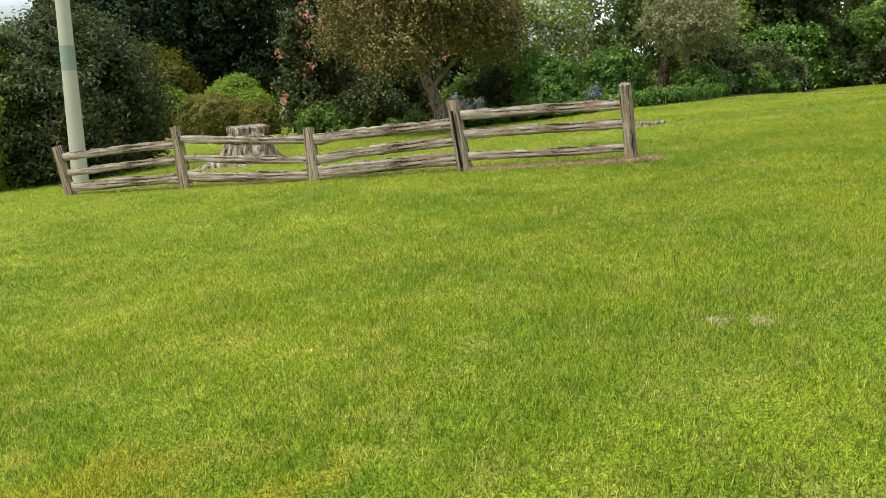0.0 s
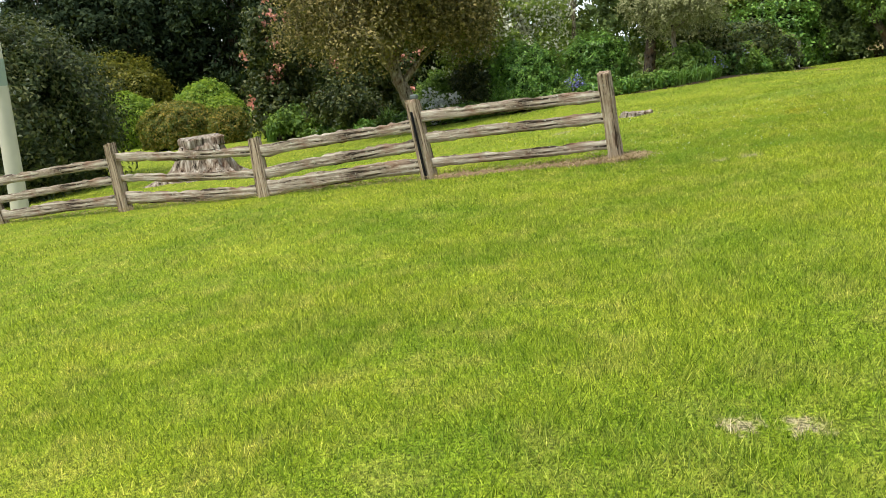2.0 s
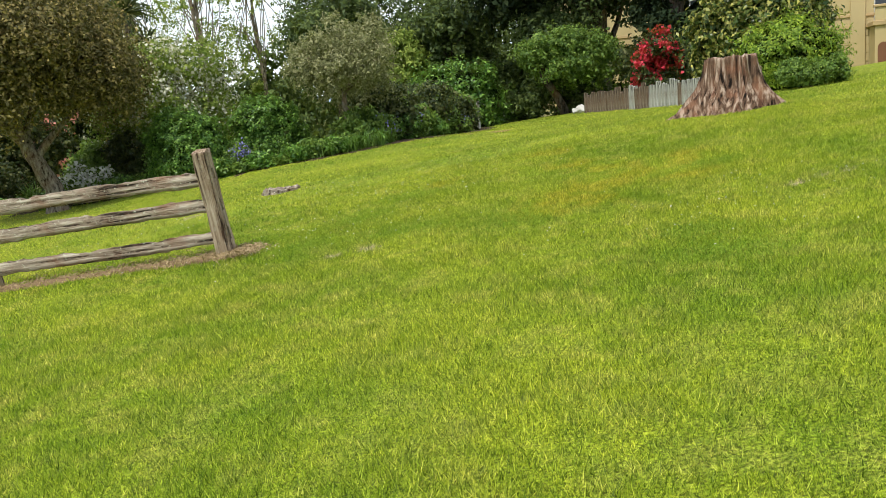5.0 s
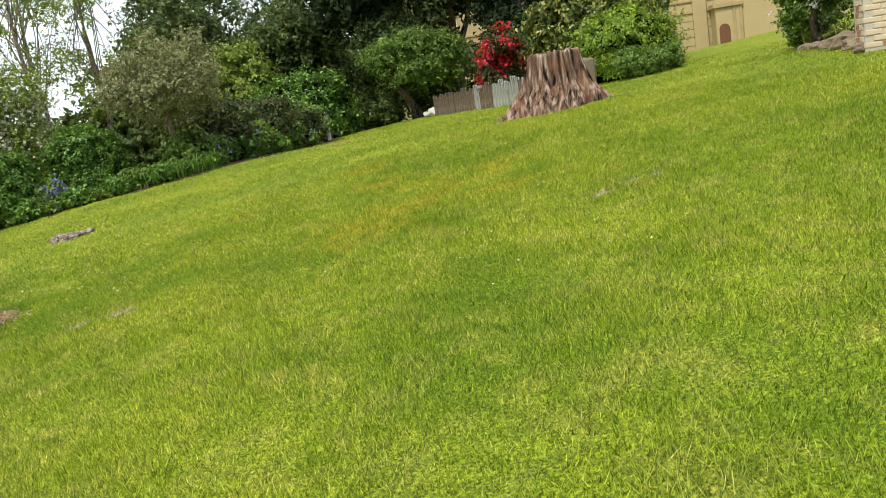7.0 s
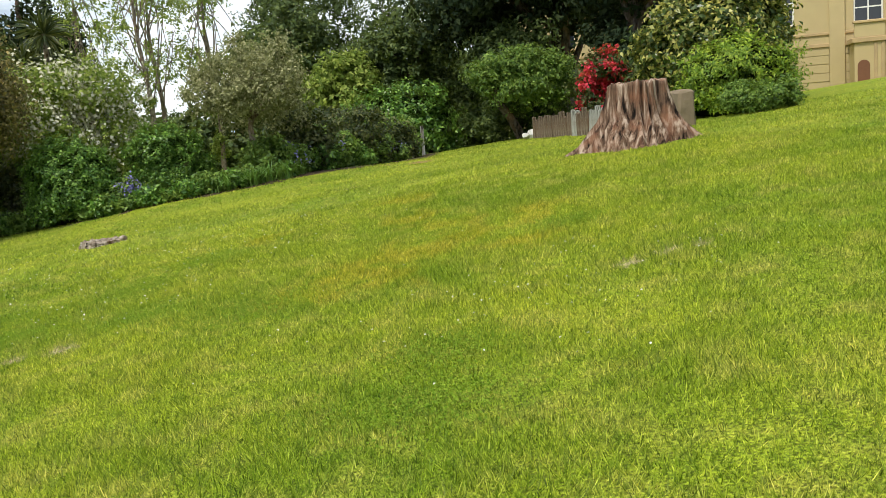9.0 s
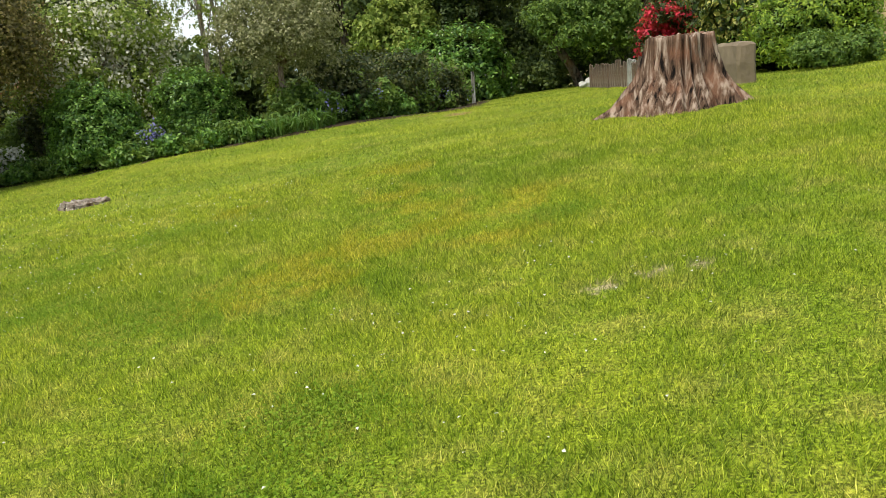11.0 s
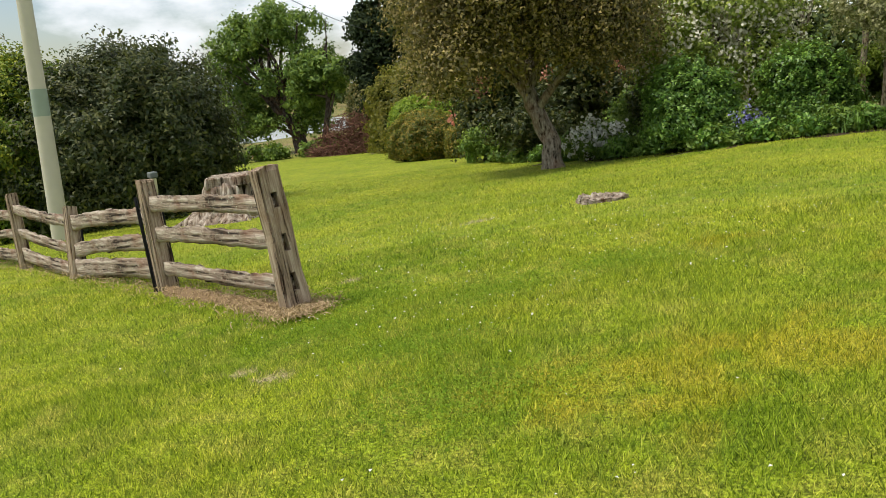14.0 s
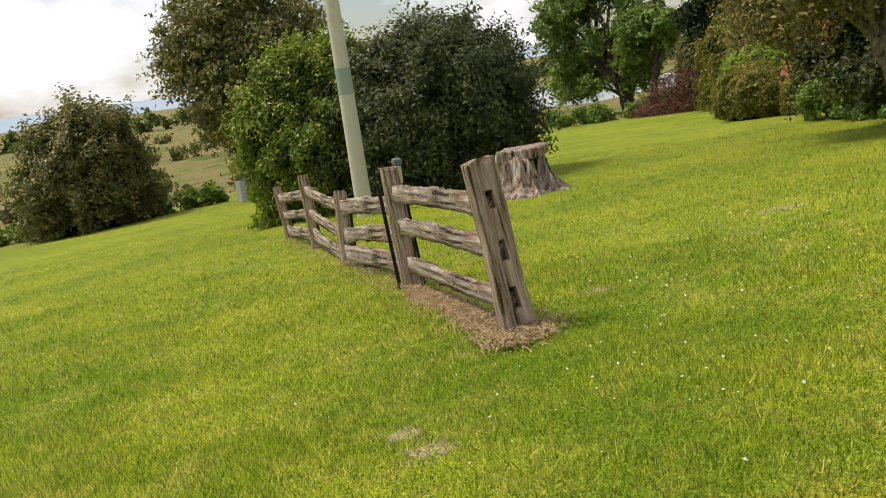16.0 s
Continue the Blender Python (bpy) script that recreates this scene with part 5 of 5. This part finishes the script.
# cabbage palm behind the blossom
cx_, cy_ = 5.3, 39.9
palm = thing("cabbage_palm", cx_, cy_, gz(cx_, cy_), "cabbage palm with spiky leaf heads on bare trunks", "tree")
r_ = np.random.default_rng(3)
for (dx, hgt) in ((0.0, 6.6), (-0.8, 5.6), (0.7, 5.2)):
    path = np.array([(dx * 0.2, 0, -0.1), (dx * 0.5, 0, hgt * 0.5), (dx, 0, hgt)])
    put("trunk", raw("trunk", *rings(path, [0.17, 0.13, 0.10], 10, rough=0.1)), M_BARK, palm, smooth=True)
    d = unit(r_.normal(size=(160, 3)) + np.array([0, 0, 0.25]))
    tip = np.array([dx, 0, hgt])
    side = unit(np.cross(d, r_.normal(size=(160, 3)))) * 0.035
    L = r_.uniform(0.9, 1.4, 160)[:, None]
    midp = tip + d * L * 0.55
    end = tip + d * L - np.array([0, 0, 0.22]) * L
    V = np.stack([tip - side * 0.5, tip + side * 0.5, midp + side, midp - side, midp - side, midp + side, end + side * 0.1, end - side * 0.1], 1).reshape(-1, 3)
    put("leaf_head", raw("leaf_head", V, np.arange(len(V)).reshape(-1, 4)), L_DARK, palm)


def strappy(name, x, y, count, length, mat, label, seed, spread=0.6, category="plant"):
    """A tuft of arching strap leaves."""
    r = np.random.default_rng(seed)
    a = r.uniform(0, 6.28, count)
    lean = r.uniform(0.15, spread, count)
    L = length * r.uniform(0.6, 1.1, count)
    base = np.stack([r.normal(size=count) * 0.09, r.normal(size=count) * 0.09, np.full(count, -0.02)], 1)
    out_ = np.stack([np.cos(a), np.sin(a), a * 0], 1)
    side = np.stack([-np.sin(a), np.cos(a), a * 0], 1) * 0.014
    up = np.array([0, 0, 1.0])
    p1 = base + out_ * (L * lean * 0.35)[:, None] + up * (L * 0.6)[:, None]
    p2 = base + out_ * (L * lean * 1.1)[:, None] + up * (L * (0.95 - lean * 0.5))[:, None]
    V = np.stack([base - side, base + side, p1 + side, p1 - side, p1 - side, p1 + side, p2 + side * 0.15, p2 - side * 0.15], 1).reshape(-1, 3)
    root = thing(name, x, y, gz(x, y), label, category)
    put("leaves", raw("leaves", V, np.arange(len(V)).reshape(-1, 4)), mat, root)
    return root


r_ = np.random.default_rng(17)
for i, (x, y) in enumerate(((8.2, 25.0), (8.7, 24.9), (9.1, 25.0), (9.6, 25.2), (7.8, 25.1), (8.4, 25.5), (10.0, 25.6))):
    strappy("strap_leaf_tuft", x, y, 90, 0.62, L_STRAP, "arching green strap leaves under the silver tree", 200 + i, 1.25)
for i, (x, y, l) in enumerate(((1.0, 31.3, 1.0), (3.1, 31.9, 1.9), (-3.2, 35.6, 0.8))):
    strappy("spiky_tuft", x, y, 90, l, L_STRAP, "stiff spiky green leaf tuft in the bed", 220 + i, 0.5)
for i, (x, y) in enumerate(((16.6, 12.1), (17.1, 12.7), (17.7, 13.6))):
    strappy("strap_leaf_tuft", x, y, 110, 0.5, L_VARI, "drooping tuft of yellow-green leaves beside the edging stones", 230 + i, 1.35)

# low plants along the front of the bed
pts = np.array(bed_line)
seg = np.linspace(0, len(pts) - 1, 34)
for i, s in enumerate(seg):
    x = float(np.interp(s, np.arange(len(pts)), pts[:, 0])) + r_.normal() * 0.12
    y = float(np.interp(s, np.arange(len(pts)), pts[:, 1])) + 0.35 + r_.normal() * 0.12
    shade_side = s > 5.2
    blue = shade_side and i % 2 == 0
    shrub("bedding_plant", x, y, r_.uniform(0.45, 0.75), r_.uniform(0.35, 0.55), r_.uniform(0.3, 0.55) + (0.3 if shade_side else 0), 1500, 0.11, L_MID if i % 2 == 0 else L_BED, "leafy green bedding plant with blue flowers" if blue else "leafy green bedding plant at the bed's edge", "plant", "bed edging", 300 + i, 12, 0.5, (F_BLUE, 120, 0.06, 40, "blue flowers") if blue else None, 2)
for i in range(10):
    s = 5.0 + i * 0.33
    x = float(np.interp(s, np.arange(len(pts)), pts[:, 0])) + 0.6 + r_.normal() * 0.2
    y = float(np.interp(s, np.arange(len(pts)), pts[:, 1])) + 1.5 + r_.normal() * 0.2
    shrub("bed_shrub", x, y, 0.9, 0.8, r_.uniform(1.0, 1.7), 3600, 0.14, L_DARK if i % 2 else L_MID, "leafy dark shrub in the shaded bed", group="shaded bed shrubs", seed=360 + i, nlumps=20)
garden_post = thing("garden_post", 17.2, 33.6, gz(17.2, 33.6), "thin pale timber garden post", "post")
bm = bmesh.new()
box(bm, (-0.05, -0.05, -0.2), (0.05, 0.05, 1.1), 0.01)
part("stake", bm, M_SLAB, garden_post)

# ---- brush pile ----
pile = thing("brush_pile", -20.6, 61.8, gz(-20.6, 61.8), "heap of dead red-brown branches", "brush pile")
r_ = np.random.default_rng(9)
bits = []
for i in range(1500):
    a, q = r_.uniform(0, 6.28), math.sqrt(r_.random())
    x, y = math.cos(a) * q * 3.6, math.sin(a) * q * 2.2
    z = r_.random() * 2.7 * (1 - q * q) + 0.05
    d = unit(np.array([r_.normal(), r_.normal(), r_.normal() * 0.6]))
    L = r_.uniform(0.6, 1.9)
    c = np.array([x, y, z])
    bits.append(rings([c - d * L / 2, c + r_.normal(size=3) * 0.08, c + d * L / 2], [0.028, 0.022, 0.008], 4, seed=i))
tagged(put("dead_wood", raw("dead_wood", *join(bits)), M_TWIG, pile), kind="stuff")

# ---- water beyond the lawn ----
wy = []
for i in range(40):
    a = i / 40 * 2 * math.pi
    wy.append((-62 + math.cos(a) * 34 * (1 + 0.1 * math.sin(3 * a)), 118 + math.sin(a) * 26, 0))
bm = bmesh.new()
bm.faces.new([bm.verts.new((x, y, -4.6)) for x, y, _ in wy])
me = bpy.data.meshes.new("pond")
bm.to_mesh(me)
bm.free()
tagged(put("water", me, M_WATER), "pale pond reflecting the bright sky", "water", kind="structure")

# ---- far woods, scrub and hills ----


def belt(name, spots, count, size, mat, label, seed):
    """Leaf clouds of far woods as one object."""
    r = np.random.default_rng(seed)
    pieces = []
    for x, y, rr, h in spots:
        pieces.append(foliage((x, y, gz(x, y) + h * 0.5), (rr, rr, h * 0.55), count, size, int(r.integers(1 << 30)), 22, 0.36, -0.95, 0.3, 0.6)[0])
    ob = put(name, raw(name, *join(pieces)), mat)
    return tagged(ob, label, "woods", kind="stuff")


r_ = np.random.default_rng(23)
spots = [(x + r_.normal() * 2, 78 + r_.normal() * 4 - 0.12 * max(0, x), 5.5, r_.uniform(8, 12)) for x in np.arange(-16, 2, 4.5)]
spots += [(x + r_.normal() * 2, 80 + r_.normal() * 4 - 0.15 * x, 5.5, r_.uniform(8, 13)) for x in np.arange(24, 62, 4.5)]
spots += [(x + r_.normal(), 86 + r_.normal() * 3, 5.0, r_.uniform(6.5, 8.5)) for x in np.arange(2, 24, 3.5)]
belt("far_woods", spots, 3600, 0.6, L_FAR, "dense green woods behind the garden", 5)
spots = []
for i in range(90):
    a = r_.uniform(2.3, 3.05)
    d = r_.uniform(58, 240)
    spots.append((math.cos(a) * d, math.sin(a) * d, r_.uniform(1.2, 3.5), r_.uniform(0.9, 2.4)))
belt("field_scrub", spots, 400, 0.6, L_HAW, "brown-green gorse and scrub on the fields", 6)
spots = [(math.cos(a) * d, math.sin(a) * d, 9, r_.uniform(6, 10)) for a, d in zip(np.linspace(1.72, 3.3, 44), r_.uniform(300, 520, 44))]
belt("far_trees", spots, 420, 2.0, L_FAR, "distant tree belts across the fields", 7)
spots = [(-44 + i * 1.5 + r_.normal() * 0.5, 25.5 + i * 0.95 + r_.normal() * 0.6, 1.2, r_.uniform(0.7, 1.1)) for i in range(18)]
belt("rough_bank", spots, 700, 0.28, L_MID, "rough dark-green bank of long grass at the lawn's edge", 9)
spots = [(-30 + i * 1.6 + r_.normal() * 0.4, 60 + i * 0.5 + r_.normal() * 0.6, 1.3, r_.uniform(0.9, 1.3)) for i in range(10)]
belt("rough_bank", spots, 700, 0.28, L_MID, "long dark-green grass in front of the water", 10)
lane_post = thing("boundary_post", -28.0, 32.0, gz(-28.0, 32.0), "short pale stone boundary post at the lawn's edge", "post")
bm = bmesh.new()
box(bm, (-0.2, -0.2, -0.2), (0.2, 0.2, 1.0), 0.04)
part("stake", bm, M_ROCK_WHITE, lane_post)
# hills on the skyline, with distance haze put into their blue colour
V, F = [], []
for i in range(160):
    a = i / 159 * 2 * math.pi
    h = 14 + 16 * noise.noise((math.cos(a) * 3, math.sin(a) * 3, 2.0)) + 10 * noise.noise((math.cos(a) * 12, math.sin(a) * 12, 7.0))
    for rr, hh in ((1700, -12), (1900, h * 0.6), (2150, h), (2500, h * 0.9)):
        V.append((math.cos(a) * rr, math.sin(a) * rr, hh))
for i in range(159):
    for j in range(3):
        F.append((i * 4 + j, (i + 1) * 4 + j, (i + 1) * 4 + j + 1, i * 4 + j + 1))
tagged(put("backdrop", raw("backdrop", np.array(V), np.array(F)), M_RIDGE, smooth=True), "low hills on the horizon, tinted blue-grey for haze", "hills", kind="structure")
# hedge that closes the garden behind the walk
spots = [(x, -16 + r_.normal(), 2.6, r_.uniform(2.5, 4)) for x in np.arange(-24, 30, 4)]
belt("back_hedge", spots, 700, 0.4, L_MID, "green hedge closing the lawn", 8)


# ---- grass: single blades, thinning out with distance ----
def blades(count, x0, x1, y0, y1, seed, keep):
    """Grass blades in a stretch of lawn, kept more seldom and made broader away from the walk."""
    r = np.random.default_rng(seed)
    x, y = r.uniform(x0, x1, count), r.uniform(y0, y1, count)
    d = np.full(count, 1e9)
    for (ax_, ay_), (bx2, by2) in (((-1.5, 1.0), (3.5, 4.0)), ((3.5, 4.0), (6.8, 8.3))):
        ex, ey = bx2 - ax_, by2 - ay_
        q_ = np.clip(((x - ax_) * ex + (y - ay_) * ey) / (ex * ex + ey * ey), 0, 1)
        d = np.minimum(d, np.hypot(x - ax_ - q_ * ex, y - ay_ - q_ * ey))
    k = keep(x, y, d, r) & open_lawn(x, y)
    x, y, d = x[k], y[k], d[k]
    m = len(x)
    grow = np.maximum(1.0, d / 5.0)
    # height varies in tufts
    tuft = 0.62 + 0.55 * (np.sin(x * 3.1 + 1.7 * np.sin(y * 1.3)) * np.sin(y * 2.7 + 1.3 * np.sin(x * 2.1)) * 0.5 + 0.5)
    h = 0.050 * tuft * r.uniform(0.45, 1.25, m)
    a = r.uniform(0, 6.28, m)
    lean = r.uniform(0.1, 1.15, m) * h
    b = r.uniform(0, 6.28, m)
    p = np.stack([x, y, ground(x, y) + SURF(x, y) - 0.006], 1)
    s = np.stack([np.cos(a), np.sin(a), a * 0], 1) * (0.0060 * grow ** 0.55 * r.uniform(0.6, 1.3, m) / 2)[:, None]
    tip = p + np.stack([np.cos(b) * lean, np.sin(b) * lean, h], 1)
    V = np.stack([p - s, p + s, tip], 1).reshape(-1, 3)
    return V, np.arange(3 * m).reshape(-1, 3)


# the small unevenness of the ground sheet, read back from its own grid
def SURF(x, y):
    i = np.clip(np.searchsorted(gx, x) - 1, 0, len(gx) - 2)
    j = np.clip(np.searchsorted(gy, y) - 1, 0, len(gy) - 2)
    u, v = (x - gx[i]) / (gx[i + 1] - gx[i]), (y - gy[j]) / (gy[j + 1] - gy[j])
    full = verts_small
    return full[i, j] * (1 - u) * (1 - v) + full[i + 1, j] * u * (1 - v) + full[i, j + 1] * (1 - u) * v + full[i + 1, j + 1] * u * v


verts_small = small
along = unit(np.array([2.9 - -7.74, 13.3 - 19.32]))


def open_lawn(x, y):
    """Leaves out the strip under the fence, the stumps and the bed."""
    t = (x - 2.9) * along[0] + (y - 13.3) * along[1]
    d = np.abs(-(x - 2.9) * along[1] + (y - 13.3) * along[0])
    ok = ~((d < 0.2) & (t < 0.3) & (t > -3.1)) & ~((d < 0.09) & (t < 0.3) & (t > -12.3))
    ok &= np.hypot(x - 12.2, y - 14.75) > 0.85
    ok &= np.hypot(x - fx, y - fy) > 0.40
    bl = np.array(bed_line)
    edge = np.interp(x, bl[:, 0], bl[:, 1])
    ok &= y < edge + 0.15
    for px_, py_, pr in EARTH:
        ok &= ~((np.hypot(x - px_, y - py_) < pr * 1.1) & (np.sin(x * 61) * np.sin(y * 53) < 0.6))
    for px_, py_, pr in THATCH:
        ok &= ~((np.hypot(x - px_, y - py_) < pr * 0.9) & (np.sin(x * 91) * np.sin(y * 83) < 0.35))
    return ok


NEAR_BOX = (-7.0, 13.0, 1.5, 16.0)


def near_keep(x, y, d, r):
    return r.random(len(x)) < np.clip((5.0 / d) ** 2, 0.0, 1.0)


def far_keep(x, y, d, r):
    inside = (x > NEAR_BOX[0]) & (x < NEAR_BOX[1]) & (y > NEAR_BOX[2]) & (y < NEAR_BOX[3])
    return ~inside & (r.random(len(x)) < np.clip((10.0 / d) ** 2, 0.0, 1.0))


near = blades(2000000, *NEAR_BOX, 1, near_keep)
tagged(put("lawn_grass", raw("lawn_grass", *near), m_blade), "short mown grass blades, fresh green mixed with straw", "grass", kind="stuff")
rest = blades(1560000, -20, 22, -6, 36, 2, far_keep)
tagged(put("lawn_grass", raw("lawn_grass", *rest), m_blade), "short mown grass blades on the far slope", "grass", kind="stuff")

# longer tussocks where the mower has missed
r_ = np.random.default_rng(31)
tx = np.concatenate([c + r_.normal(size=700) * 0.22 for c, _ in ((8.1, 0), (7.4, 0), (8.8, 0), (6.6, 0), (9.4, 0))])
ty = np.concatenate([c + r_.normal(size=700) * 0.2 for c in (10.6, 10.2, 12.1, 10.4, 13.0)])
m = len(tx)
a, b = r_.uniform(0, 6.28, m), r_.uniform(0, 6.28, m)
h = r_.uniform(0.035, 0.085, m)
p = np.stack([tx, ty, ground(tx, ty) + SURF(tx, ty) - 0.01], 1)
s = np.stack([np.cos(a), np.sin(a), a * 0], 1) * 0.0035
tip = p + np.stack([np.cos(b) * h * 0.7, np.sin(b) * h * 0.7, h], 1)
tagged(put("grass_tussock", raw("grass_tussock", np.stack([p - s, p + s, tip], 1).reshape(-1, 3), np.arange(3 * m).reshape(-1, 3)), m_blade), "taller unmown grass tussocks", "grass", kind="stuff")

# clover leaves
parts_ = []
for cx, cy, cr in CLOVER:
    k = int(5200 * cr)
    x, y = cx + r_.normal(size=k) * cr * 0.8, cy + r_.normal(size=k) * cr * 0.8
    p = np.stack([x, y, ground(x, y) + SURF(x, y) + r_.uniform(0.015, 0.045, k)], 1)
    parts_.append(leaves_at(p, r_.normal(size=(k, 3)) * 0.3 + np.array([0, 0, 1.0]), 0.017, 0.8, r_))
tagged(put("clover", raw("clover", *join(parts_)), L_CLOVER), "patches of low clover in the lawn", "clover", kind="stuff")
# daisies and clover heads
k = 700
sel = r_.integers(0, 6, k)
centres = np.array([(5.0, 14.2), (4.4, 16.6), (2.5, 17.0), (6.4, 15.2), (3.8, 13.0), (7.0, 9.0)])
x, y = centres[sel, 0] + r_.normal(size=k) * 1.1, centres[sel, 1] + r_.normal(size=k) * 0.8
p = np.stack([x, y, ground(x, y) + SURF(x, y) + 0.05], 1)
tagged(put("lawn_daisies", raw("lawn_daisies", *leaves_at(p, r_.normal(size=(k, 3)) * 0.3 + np.array([0, 0, 1.0]), 0.016, 1.0, r_)), F_WHITE), "tiny white daisies and clover heads in the lawn", "flowers", kind="stuff")
